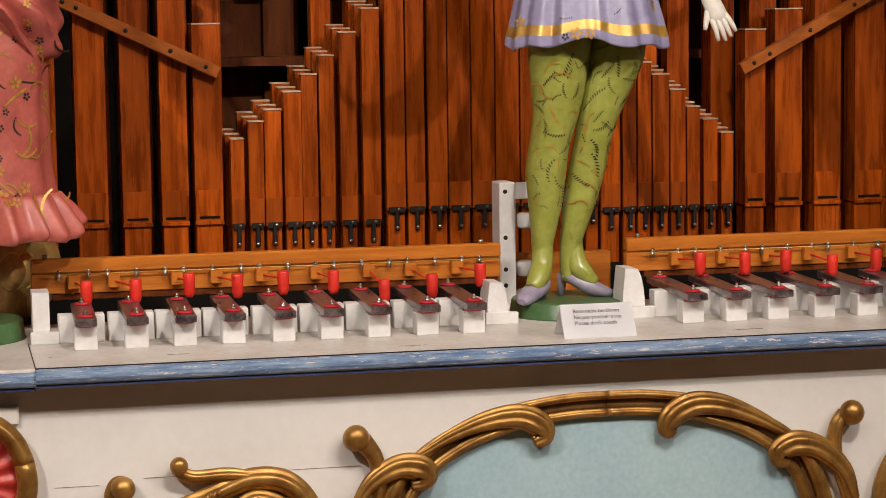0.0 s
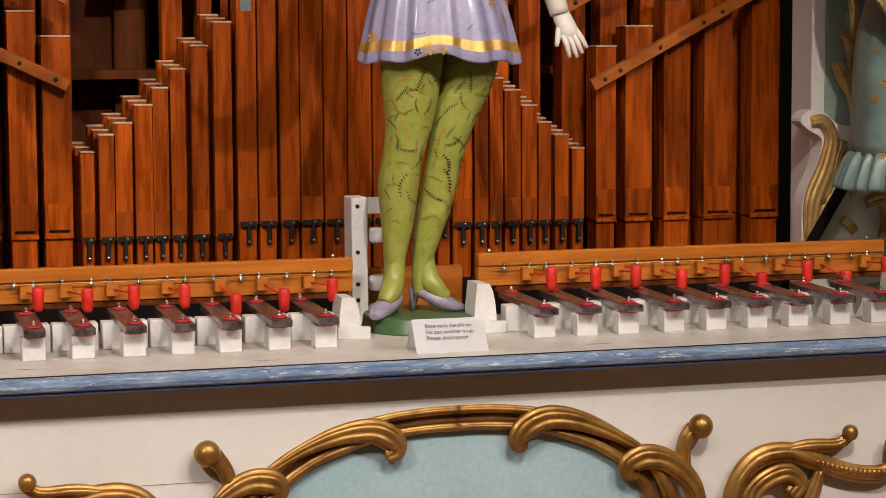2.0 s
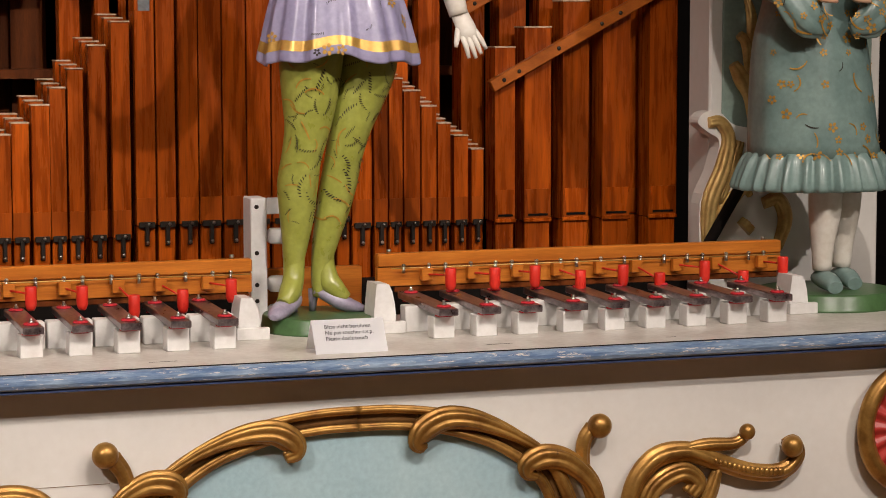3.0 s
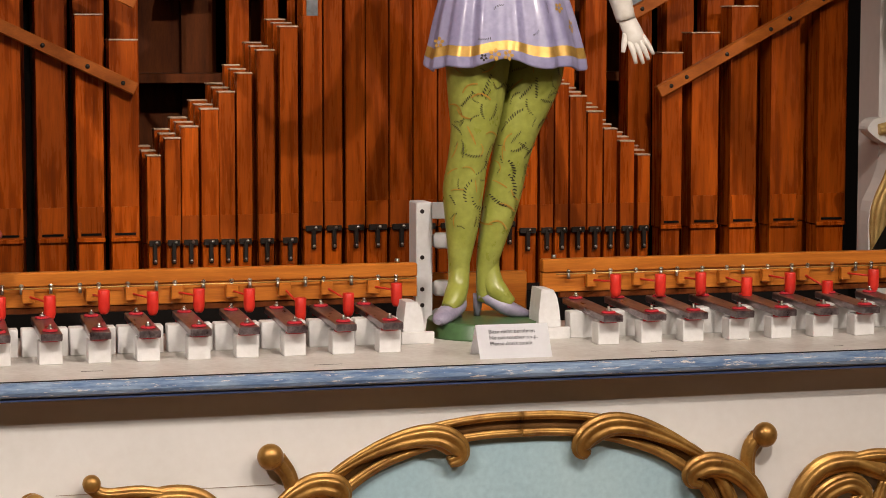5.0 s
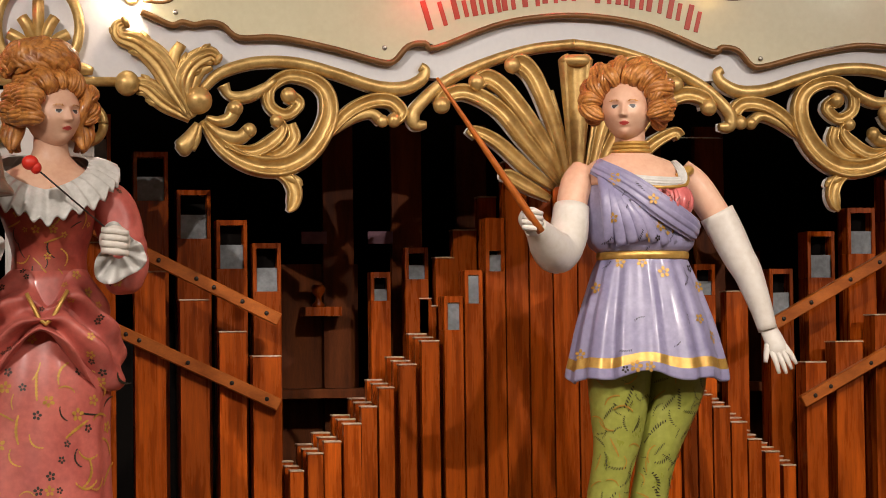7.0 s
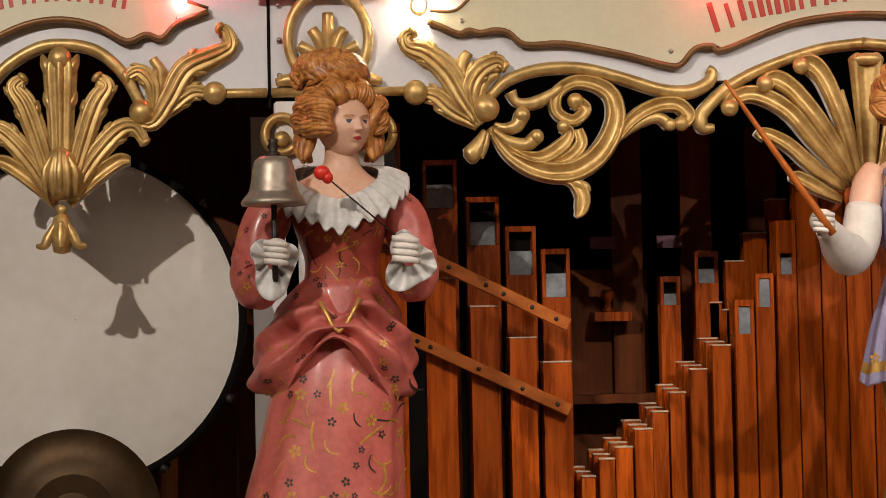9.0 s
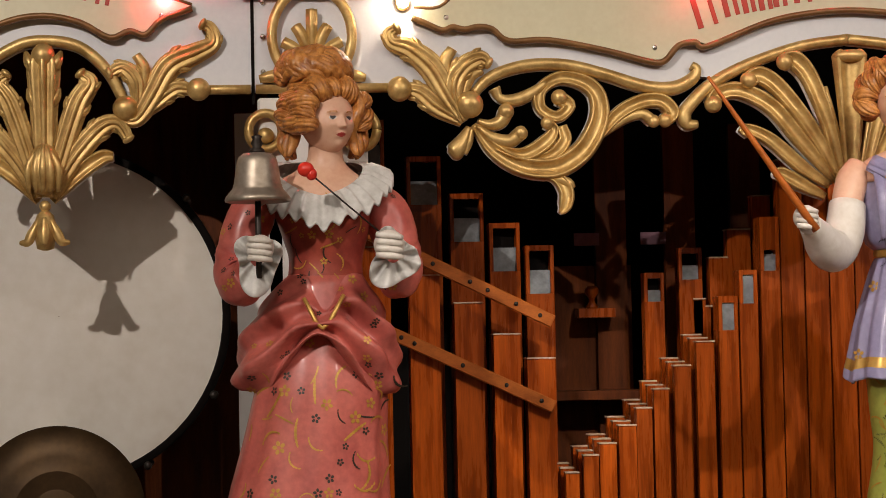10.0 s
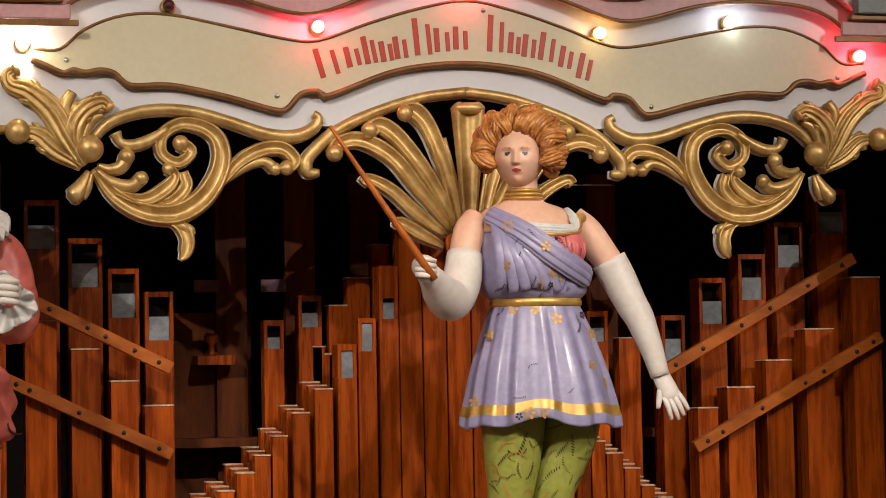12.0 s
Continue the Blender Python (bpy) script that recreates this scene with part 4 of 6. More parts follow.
    sweep(bm, [(0.940, Y - 0.066, 1.787, 0.002), (0.975, Y - 0.072, 1.783, 0.0026), (1.014, Y - 0.060, 1.786, 0.0026), (1.026, Y - 0.046, 1.795, 0.0025), (1.028, Y - 0.028, 1.815, 0.0022)], 4, 8, 1.0, mi=2)
    for k in range(5):
        xx = 0.972 + 0.013 * k
        sweep(bm, [(xx, Y - 0.073 + 0.0012 * k * k, 1.780, 0.003), (xx + 0.002, Y - 0.079 + 0.0012 * k * k, 1.762, 0.0045), (xx - 0.004, Y - 0.076 + 0.0012 * k * k, 1.742, 0.002)], 4, 10, 0.8, mi=3)
    # chest, neck, collar, head
    loft(bm, [(0.956, Y + 0.002, 1.79, 0.079, 0.056), (0.955, Y + 0.004, 1.812, 0.080, 0.048), (0.953, Y + 0.006, 1.828, 0.060, 0.038), (0.951, Y + 0.004, 1.840, 0.030, 0.028),
              (0.950, Y + 0.002, 1.862, 0.023, 0.024), (0.950, Y, 1.885, 0.024, 0.026)], 32, 4, 4)
    for z, r in ((1.842, 0.031), (1.848, 0.030), (1.854, 0.028)):
        loft(bm, [(0.951, Y + 0.002, z - 0.003, r - 0.002, r - 0.002), (0.951, Y + 0.002, z, r, r), (0.951, Y + 0.002, z + 0.003, r - 0.002, r - 0.002)], 24, 2, 2)
    head(bm, 0.942, Y - 0.010, 1.906, 0.0385, 0.049, 4, 6, 8, 9, 10, 5, 0.060, 0.054, -0.40, 0.05)
    # lowered arm
    sweep(bm, [(1.028, Y + 0.004, 1.812, 0.022), (1.052, Y, 1.79, 0.024), (1.078, Y - 0.004, 1.752, 0.023), (1.09, Y - 0.006, 1.735, 0.022)], 4, 16, 1.0, mi=4)
    sweep(bm, [(1.083, Y - 0.005, 1.748, 0.0275), (1.098, Y - 0.008, 1.718, 0.027), (1.115, Y - 0.014, 1.68, 0.0245), (1.127, Y - 0.02, 1.655, 0.0225), (1.143, Y - 0.028, 1.605, 0.0175), (1.152, Y - 0.034, 1.568, 0.0145)], 5, 18, 1.0, mi=5)
    hand(bm, (1.152, Y - 0.034, 1.572), (1.180, Y - 0.05, 1.503), 0.0145, 5, 0.22)
    sweep(bm, [(1.012, Y - 0.035, 1.80, 0.006), (1.034, Y - 0.026, 1.812, 0.008), (1.040, Y + 0.01, 1.808, 0.007)], 3, 8, mi=2)
    # raised arm with the baton
    sweep(bm, [(0.878, Y + 0.004, 1.812, 0.022), (0.862, Y - 0.004, 1.79, 0.024), (0.848, Y - 0.02, 1.745, 0.023)], 4, 16, 1.0, mi=4)
    sweep(bm, [(0.852, Y - 0.016, 1.757, 0.027), (0.842, Y - 0.03, 1.715, 0.030), (0.822, Y - 0.05, 1.688, 0.032), (0.800, Y - 0.085, 1.693, 0.029), (0.778, Y - 0.12, 1.711, 0.021), (0.764, Y - 0.14, 1.722, 0.0165)], 5, 18, 1.0, ref=(1, 0, 0), mi=5)
    fist(bm, (0.756, Y - 0.152, 1.731), 0.0185, 5)
    sweep(bm, [(0.768, Y - 0.165, 1.712, 0.0062), (0.725, Y - 0.172, 1.772, 0.0055), (0.665, Y - 0.178, 1.858, 0.004), (0.615, Y - 0.182, 1.93, 0.0025)], 3, 8, mi=11)
    paint(bm, 0, (1.25, 1.50), (("barb", 13, 40, 0.006, 0.010), ("twig", 14, 60, 0.007, 0.011), ("sprig", 13, 50, 0.004, 0.007)), 3)
    paint(bm, 1, (1.51, 1.80), (("flower", 14, 34, 0.008, 0.0115), ("flower", 12, 8, 0.005, 0.007), ("sprig", 12, 26, 0.005, 0.008)), 4)
    paint(bm, 3, (1.72, 1.80), (("sprig", 13, 6, 0.003, 0.005),), 5)
    ob = part("conductor_figure", bm, mats)
    return tagged(ob, "painted wooden conductor figure in lilac tunic and olive tights", "figure", "organ figures")


def bell_lady():
    mats = [ROSE, ROSE_DEEP, GOLD_PAINT, RUFF, FLESH, GLOVE, HAIR, LIP, EYE_PAINT, BELL, IRON, RED, DARK_SPRIG, OCHRE_SPRIG]
    bm = bmesh.new()
    Y = 3.318
    # stockings and shoes
    for x, f in ((0.045, 0.01), (-0.01, -0.01)):
        sweep(bm, [(x, Y + f, 1.28, 0.026), (x, Y + f, 1.20, 0.021), (x, Y + f, 1.15, 0.016)], 4, 14, mi=3)
        sweep(bm, [(x - 0.004, Y + f + 0.01, 1.140, 0.016), (x + 0.008, Y + f - 0.02, 1.136, 0.0195), (x + 0.022, Y + f - 0.055, 1.127, 0.011)], 4, 12, 0.8, ref=(0, 0, 1), mi=0)
    # frilled hem and gown
    loft(bm, [(0.045, Y, 1.238, 0.150, 0.125, 1.5), (0.045, Y, 1.250, 0.158, 0.130, 1.5), (0.045, Y, 1.278, 0.142, 0.118, 1.2), (0.046, Y, 1.300, 0.127, 0.106, 0.6)], 192, 4, 0, 21, 0.040, dip=0.010)
    loft(bm, [(0.046, Y, 1.294, 0.124, 0.104, 0.7), (0.045, Y, 1.345, 0.118, 0.098, 0.8), (0.056, Y, 1.43, 0.105, 0.090, 0.9), (0.066, Y, 1.51, 0.095, 0.084, 0.9), (0.07, Y, 1.60, 0.072, 0.062, 0.5),
              (0.075, Y, 1.665, 0.056, 0.048, 0.2)], 96, 4, 0, 9, 0.020)
    # draped overskirt, gathered up at the front
    n, rows = 120, 34
    grid = []
    for i in range(rows):
        t = i / (rows - 1)
        ring = []
        for k in range(n):
            th = 2 * math.pi * k / n - math.pi
            q = abs(th)
            e = min(1.0, q / 0.95)
            e = e * e * (3 - 2 * e)
            zb = 1.575 - 0.080 * e - 0.008 * (th > 0) * e
            zt = 1.668 - 0.05 * math.exp(-(q / 0.35) ** 2)
            z = zt + (zb - zt) * min(1.0, t * 1.12)
            g = math.sin(t * 0.66 * math.pi) ** 0.9
            rx = 0.054 + (0.066 * (0.6 + 0.4 * e)) * g
            ry = 0.050 + 0.045 * g
            f = 0.0165 * math.sin(6.3 * (2.9 * t - 0.8 * q + 0.12 * math.sin(3 * th))) + 0.006 * math.sin(13 * t + 6 * q + 2 * (th > 0)) + 0.004 * math.sin(29 * t - 9 * q)
            f *= min(1.0, 3 * t) * (0.35 + 0.65 * min(1, q / 0.4)) * (1 - 0.6 * min(1, max(0, q - 0.8) / 0.5))
            roll = max(0.0, t - 0.78) / 0.22
            w = 1 - 0.34 * roll ** 2
            f *= 1 - 0.7 * roll
            cxm = 0.076 - 0.014 * g
            ring.append(bm.verts.new((cxm + (rx + f) * w * math.sin(th), Y - (ry + f) * w * math.cos(th), z + 0.014 * roll * roll)))
        grid.append(ring)
    for a, b in zip(grid, grid[1:]):
        for k in range(n):
            f = bm.faces.new((a[k], a[(k + 1) % n], b[(k + 1) % n], b[k]))
            f.material_index, f.smooth = 0, True
    # bodice with pointed gold front
    loft(bm, [(0.076, Y, 1.655, 0.056, 0.048), (0.077, Y, 1.69, 0.054, 0.047), (0.077, Y - 0.002, 1.72, 0.062, 0.054), (0.076, Y - 0.004, 1.75, 0.071, 0.062), (0.074, Y, 1.775, 0.076, 0.056), (0.072, Y + 0.004, 1.79, 0.068, 0.044)], 48, 4, 1)
    sweep(bm, [(0.043, Y - 0.078, 1.632, 0.003), (0.069, Y - 0.092, 1.588, 0.0035), (0.100, Y - 0.078, 1.636, 0.003)], 3, 8, mi=2)
    # chest, neck, head
    loft(bm, [(0.072, Y + 0.002, 1.775, 0.078, 0.055), (0.072, Y + 0.004, 1.80, 0.074, 0.046), (0.076, Y + 0.004, 1.818, 0.046, 0.034), (0.079, Y + 0.002, 1.835, 0.028, 0.027), (0.080, Y, 1.86, 0.025, 0.026), (0.081, Y - 0.002, 1.88, 0.026, 0.028)], 32, 4, 4)
    head(bm, 0.084, Y - 0.012, 1.891, 0.0385, 0.048, 4, 6, 7, 8, 3, 11, 0.056, 0.048, 0.52, 0.0, 0.95, 112)
    locks(bm, (0.064, Y + 0.016, 1.955), 0.050, 0.044, 0.046, 110, 0.0065, 6, 31, 0.0, 95, 92, 0.1, 0.4)
    for s, x in ((-1, 0.030), (1, 0.128)):
        for j in range(6):
            rows = []
            for k in range(6):
                z = 1.935 - 0.019 * k
                rows.append((x + s * (0.006 * math.sin(k * 1.5 + j) + 0.004 * (j % 3) - 0.004 * k / 5 * (1 + s)), Y - 0.018 + 0.010 * j + 0.005 * math.cos(k * 1.7 + j), z, (0.005, 0.0075, 0.0085, 0.009, 0.008, 0.003)[k]))
            sweep(bm, rows, 4, 8, mi=6)
    # ruffled collar
    rings = []
    n = 276
    for rr, zz, amp in ((0.60, 0.020, 0.0), (0.74, 0.018, 0.003), (0.90, 0.008, 0.0042), (1.03, -0.002, 0.0052), (1.04, -0.006, 0.0052), (0.80, 0.000, 0.003)):
        ring = []
        for k in range(n):
            a = 2 * math.pi * k / n
            wob = amp * math.cos(a * 31 + 0.8 * math.sin(3 * a)) + amp * 0.5 * math.sin(a * 9)
            ring.append(bm.verts.new((0.071 + 0.104 * rr * math.cos(a), Y - 0.004 + 0.082 * rr * math.sin(a), 1.792 + zz + wob - 0.052 * max(0.0, -math.sin(a)) * rr + 0.020 * max(0.0, math.sin(a)) + 0.020 * abs(math.cos(a)) * rr)))
        rings.append(ring)
    for a, b in zip(rings, rings[1:]):
        for k in range(n):
            f = bm.faces.new((a[k], a[(k + 1) % n], b[(k + 1) % n], b[k]))
            f.material_index, f.smooth = 3, True
    # sleeves, cuffs, hands
    sweep(bm, [(-0.002, Y, 1.785, 0.022), (-0.026, Y - 0.004, 1.762, 0.034), (-0.046, Y - 0.012, 1.715, 0.034), (-0.052, Y - 0.03, 1.675, 0.035), (-0.046, Y - 0.06, 1.655, 0.034), (-0.032, Y - 0.085, 1.668, 0.026)], 6, 36, 1.0, 3, 0.07, ref=(0, 0.3, 1), mi=0)
    sweep(bm, [(0.146, Y, 1.785, 0.022), (0.166, Y - 0.004, 1.758, 0.034), (0.180, Y - 0.012, 1.715, 0.034), (0.184, Y - 0.03, 1.675, 0.034), (0.178, Y - 0.06, 1.66, 0.032), (0.168, Y - 0.085, 1.675, 0.024)], 6, 36, 1.0, 3, 0.07, ref=(0, 0.3, 1), mi=0)
    for x, z, ph in ((-0.022, 1.688, 0.4), (0.170, 1.690, 2.1)):
        frill = []
        for q in (0.0, 0.3, 0.6, 0.85, 1.0, 1.02, 0.7, 0.2):
            thick = 0.0025 if q in (1.02, 0.7, 0.2) else 0.0
            ring = []
            for k in range(96):
                a = 2 * math.pi * k / 96
                rr = 0.010 + (0.020 + 0.007 * math.sin(3 * a + ph) + 0.012 * max(0.0, -math.sin(a))) * q
                wob = 0.0085 * q * math.sin(9 * a + ph + 1.2 * math.sin(2 * a)) + 0.004 * q * math.cos(5 * a)
                ring.append(bm.verts.new((x + rr * math.cos(a), Y - 0.114 + wob + thick - 0.010 * q, z + rr * math.sin(a) * 1.12)))
            frill.append(ring)
        for r1, r2 in zip(frill, frill[1:]):
            for k in range(96):
                f = bm.faces.new((r1[k], r1[(k + 1) % 96], r2[(k + 1) % 96], r2[k]))
                f.material_index, f.smooth = 3, True
    fist(bm, (-0.018, Y - 0.130, 1.702), 0.0205, 5)
    fist(bm, (0.164, Y - 0.130, 1.704), 0.0225, 5)
    # hand bell and beater
    lathe(bm, [(0.041, 0.001), (0.0455, 0.0), (0.0468, 0.003), (0.0462, 0.006), (0.0425, 0.011), (0.0372, 0.017), (0.0345, 0.022), (0.0350, 0.0235), (0.0335, 0.026), (0.0312, 0.042), (0.0288, 0.056), (0.0262, 0.064), (0.0195, 0.069), (0.0, 0.071)], (-0.020, Y - 0.118, 1.768), seg=48, mi=9)
    lathe(bm, [(0.012, 0.0), (0.010, 0.006), (0.006, 0.009), (0.009, 0.014), (0.006, 0.02), (0.008, 0.024), (0.0, 0.028)], (-0.020, Y - 0.118, 1.837), seg=16, mi=10)
    rod(bm, (-0.020, Y - 0.118, 1.66), (-0.020, Y - 0.118, 1.778), 0.0045, seg=10, mi=10)
    rod(bm, (0.160, Y - 0.12, 1.715), (0.052, Y - 0.135, 1.808), 0.0013, seg=8, mi=10)
    ball(bm, (0.048, Y - 0.136, 1.812), 0.012, 0.010, 0.0105, 14, 10, 11)
    ball(bm, (0.056, Y - 0.136, 1.805), 0.008, 0.008, 0.009, 12, 8, 11)
    paint(bm, 0, (1.28, 1.53), (("twig", 13, 60, 0.008, 0.016), ("flower", 13, 44, 0.007, 0.011), ("flower", 12, 34, 0.005, 0.008), ("twig", 12, 34, 0.008, 0.016)), 6)
    paint(bm, 0, (1.53, 1.78), (("flower", 12, 22, 0.004, 0.006), ("flower", 13, 22, 0.005, 0.008)), 7)
    paint(bm, 1, (1.60, 1.78), (("twig", 12, 16, 0.006, 0.010), ("twig", 13, 30, 0.006, 0.011), ("flower", 13, 14, 0.004, 0.007)), 8)
    ob = part("bell_player_figure", bm, mats)
    return tagged(ob, "painted wooden lady figure in rose gown holding a hand bell", "figure", "organ figures")


def coat_figure():
    mats = [TEAL, GLOVE, SHOE, FLESH, HAIR, GOLD_PAINT, LIP, EYE_PAINT, DARK_SPRIG, OCHRE_SPRIG]
    bm = bmesh.new()
    Y = 3.325
    for x, f in ((1.797, -0.03), (1.855, 0.01)):
        sweep(bm, [(x, Y + f, 1.32, 0.028), (x - 0.002, Y + f, 1.25, 0.027), (x - 0.005, Y + f, 1.19, 0.019), (x - 0.006, Y + f, 1.15, 0.015)], 4, 16, mi=1)
        sweep(bm, [(x - 0.004, Y + f + 0.014, 1.137, 0.015), (x - 0.006, Y + f - 0.02, 1.135, 0.019), (x - 0.010, Y + f - 0.055, 1.127, 0.013)], 4, 14, 0.8, ref=(0, 0, 1), mi=0)
    loft(bm, [(1.79, Y, 1.283, 0.128, 0.105, 1.6), (1.79, Y, 1.292, 0.135, 0.11, 1.6), (1.79, Y, 1.33, 0.122, 0.10, 1.2), (1.79, Y, 1.345, 0.113, 0.092, 0.5)], 192, 4, 0, 27, 0.032)
    loft(bm, [(1.79, Y, 1.338, 0.114, 0.093, 0.6), (1.785, Y, 1.42, 0.108, 0.088, 0.7), (1.78, Y, 1.52, 0.098, 0.08, 0.6), (1.78, Y, 1.60, 0.08, 0.066, 0.4), (1.78, Y, 1.68, 0.07, 0.058, 0.2), (1.78, Y, 1.76, 0.085, 0.06, 0.1), (1.78, Y, 1.81, 0.06, 0.04)], 80, 4, 0, 7, 0.02)
    for s in (-1, 1):
        sweep(bm, [(1.78 + s * 0.08, Y, 1.79, 0.026), (1.78 + s * 0.115, Y - 0.01, 1.70, 0.03), (1.78 + s * 0.10, Y - 0.06, 1.62, 0.03), (1.78 + s * 0.045, Y - 0.095, 1.60, 0.024)], 4, 16, ref=(0, 0.3, 1), mi=0)
        fist(bm, (1.78 + s * 0.03, Y - 0.105, 1.605), 0.019, 3)
        sweep(bm, [(1.78 + s * 0.10, Y - 0.085, 1.625, 0.03), (1.78 + s * 0.06, Y - 0.10, 1.565, 0.034), (1.78 + s * 0.02, Y - 0.098, 1.545, 0.012)], 4, 14, 0.5, 3, 0.2, mi=0)
    loft(bm, [(1.78, Y, 1.80, 0.05, 0.036), (1.78, Y, 1.83, 0.026, 0.026), (1.78, Y, 1.87, 0.025, 0.026)], 24, 3, 3)
    head(bm, 1.78, Y - 0.008, 1.905, 0.036, 0.046, 3, 4, 6, 7, 1, 21, 0.056, 0.05)
    paint(bm, 0, (1.34, 1.60), (("flower", 9, 46, 0.006, 0.010), ("twig", 9, 60, 0.007, 0.013), ("flower", 5, 20, 0.005, 0.008), ("twig", 8, 10, 0.005, 0.009)), 9)
    ob = part("coat_figure", bm, mats)
    return tagged(ob, "painted wooden figure in teal pleated coat and white stockings", "figure", "organ figures")


conductor()
bell_lady()
coat_figure()

# ---- the carved pediment ----
FY = 3.50
LOW = [(0.316, 1.952), (0.346, 1.979), (0.399, 1.995), (0.461, 1.995), (0.522, 1.980), (0.585, 1.960), (0.630, 1.959), (0.660, 1.975)]
ARC = [(0.655, 1.925), (0.694, 1.967), (0.749, 1.996), (0.833, 2.023), (CX, 2.034)]
low = [(p[0], p[1]) for p in spline(LOW, 5)] + [(p[0], p[1]) for p in spline(ARC, 5)][6:]
edge = both([(-0.22, 1.962), (0.20, 1.962), (0.28, 1.955)] + low)
top_line = [(2 * CX + 0.22, 2.42), (-0.22, 2.42)]
bm = slab(edge + top_line, FY, FY + 0.03)
structure("pediment_board", bm, WHITE_PED, "white painted pediment board with a wavy lower edge", "pediment")
structure("pediment_board", slab([(-1.0, 1.962), (-0.47, 1.955), (-0.44, 1.998), (-0.388, 2.034), (-0.344, 2.042), (-0.292, 2.032), (-0.25, 1.995), (-0.222, 1.95), (-0.20, 1.962), (-0.029, 1.962), (-0.029, 2.42), (-1.0, 2.42)], FY + 0.004, FY + 0.03),
          WHITE_PED, "white painted side board with a round arch", "pediment")
structure("pediment_board", slab([(1.85, 1.962), (2.9, 1.962), (2.9, 2.42), (1.85, 2.42)], FY + 0.004, FY + 0.03), WHITE_PED, "white painted side board", "pediment")
structure("board_seam", box(-0.0285, -0.0235, FY - 0.002, FY + 0.002, 1.94, 2.42), BLACK, "dark joint between two pediment boards", "seam")

C_LOW = [(0.222, 2.074), (0.239, 2.067), (0.269, 2.054), (0.285, 2.059), (0.304, 2.055), (0.325, 2.059), (0.347, 2.055), (0.373, 2.036), (0.435, 2.037), (0.523, 2.020), (0.594, 2.001), (0.617, 2.002), (0.640, 2.026), (0.667, 2.031), (0.685, 2.024), (0.778, 2.060), (0.843, 2.074), (CX, 2.079)]
C_UP = [(0.225, 2.087), (0.265, 2.087), (0.304, 2.119), (0.365, 2.142), (0.436, 2.144), (0.524, 2.128), (0.614, 2.110), (0.669, 2.108), (0.751, 2.137), (0.835, 2.163), (CX, 2.177)]


def name_board(lo, up, y):
    ob = thing("name_board", (0, 0, 0), "cream painted name board with scalloped brown edge", "sign", "name boards")
    part("board", slab(lo + up[::-1], y - 0.012, y - 0.001), CREAM, ob)
    bm = bmesh.new()
    sweep(bm, [(x, y - 0.011, z - 0.003, 0.0052) for x, z in lo], 4, 8, 1.3)
    part("lower_edge", bm, BROWN_EDGE, ob, "bronzed brown lower edge")
    bm = bmesh.new()
    sweep(bm, [(x, y - 0.012, z + 0.001, 0.0025) for x, z in up], 4, 8, 1.3)
    part("upper_edge", bm, BROWN_EDGE, ob, "thin brown upper line")
    return ob


sign = name_board(both(C_LOW), both(C_UP), FY)
for x, z in ((0.275, 2.071), (0.602, 2.020), (0.94, 2.163), (1.222, 2.010), (1.552, 2.063)):
    bm = bmesh.new()
    ball(bm, (x, FY - 0.0125, z), 0.0042, 0.002, 0.0042, 10, 6)
    part("screw", bm, STEEL, sign)
# the maker's lettering, as plain red bars along the arch
SIGN_BARS = ((0.689, 2.053, 0.048, 0.0351), (0.728, 2.069, 0.033, 0.0225), (0.756, 2.074, 0.045, 0.0180), (0.782, 2.078, 0.033, 0.0189), (0.805, 2.083, 0.036, 0.0198),
             (0.841, 2.089, 0.060, 0.0288), (0.872, 2.095, 0.038, 0.0243), (0.902, 2.099, 0.037, 0.0225), (0.959, 2.096, 0.060, 0.0270), (0.990, 2.094, 0.034, 0.0180),
             (1.014, 2.088, 0.037, 0.0207), (1.043, 2.083, 0.046, 0.0252), (1.075, 2.072, 0.035, 0.0207), (1.105, 2.054, 0.042, 0.0216))
for x, z, tall, wide in SIGN_BARS:
    lean_by = 17 * (x - CX) / 0.235
    for sx, thick, cut in ((-0.36, 0.0046, 1.0), (0.36, 0.0036, 0.82)):
        o = part("letter_bar", box(wide * sx - thick, wide * sx + thick, -0.0012, 0.0, 0.0, tall * cut, 0.0005), LETTER_RED, sign, "plain red painted bar")
        o.matrix_basis = pose(x, FY - 0.012, z, 0, lean_by, 0)
left_sign = name_board([(-0.62, 2.08), (-0.52, 2.038), (-0.47, 2.045), (-0.40, 2.075), (-0.344, 2.083), (-0.29, 2.072), (-0.245, 2.048), (-0.215, 2.058), (-0.19, 2.052), (-0.165, 2.075), (-0.118, 2.092)],
                       [(-0.62, 2.12), (-0.45, 2.16), (-0.344, 2.175), (-0.25, 2.16), (-0.19, 2.12), (-0.118, 2.094)], FY)
for k in range(7):
    x = -0.46 + 0.034 * k
    u = (x + 0.344) / 0.12
    for sx in (-0.0075, 0.0075):
        o = part("letter_bar", box(sx - 0.0032, sx + 0.0032, -0.0012, 0, 0, 0.036 - 0.3 * max(0, sx), 0.0005), LETTER_RED, left_sign, "plain red painted bar")
        o.matrix_basis = pose(x, FY - 0.012, 2.108 - 0.022 * u * u, 0, 14 * u, 0)
bm = bmesh.new()
ball(bm, (-0.165, FY - 0.0125, 2.078), 0.0042, 0.002, 0.0042, 10, 6)
part("screw", bm, STEEL, left_sign)


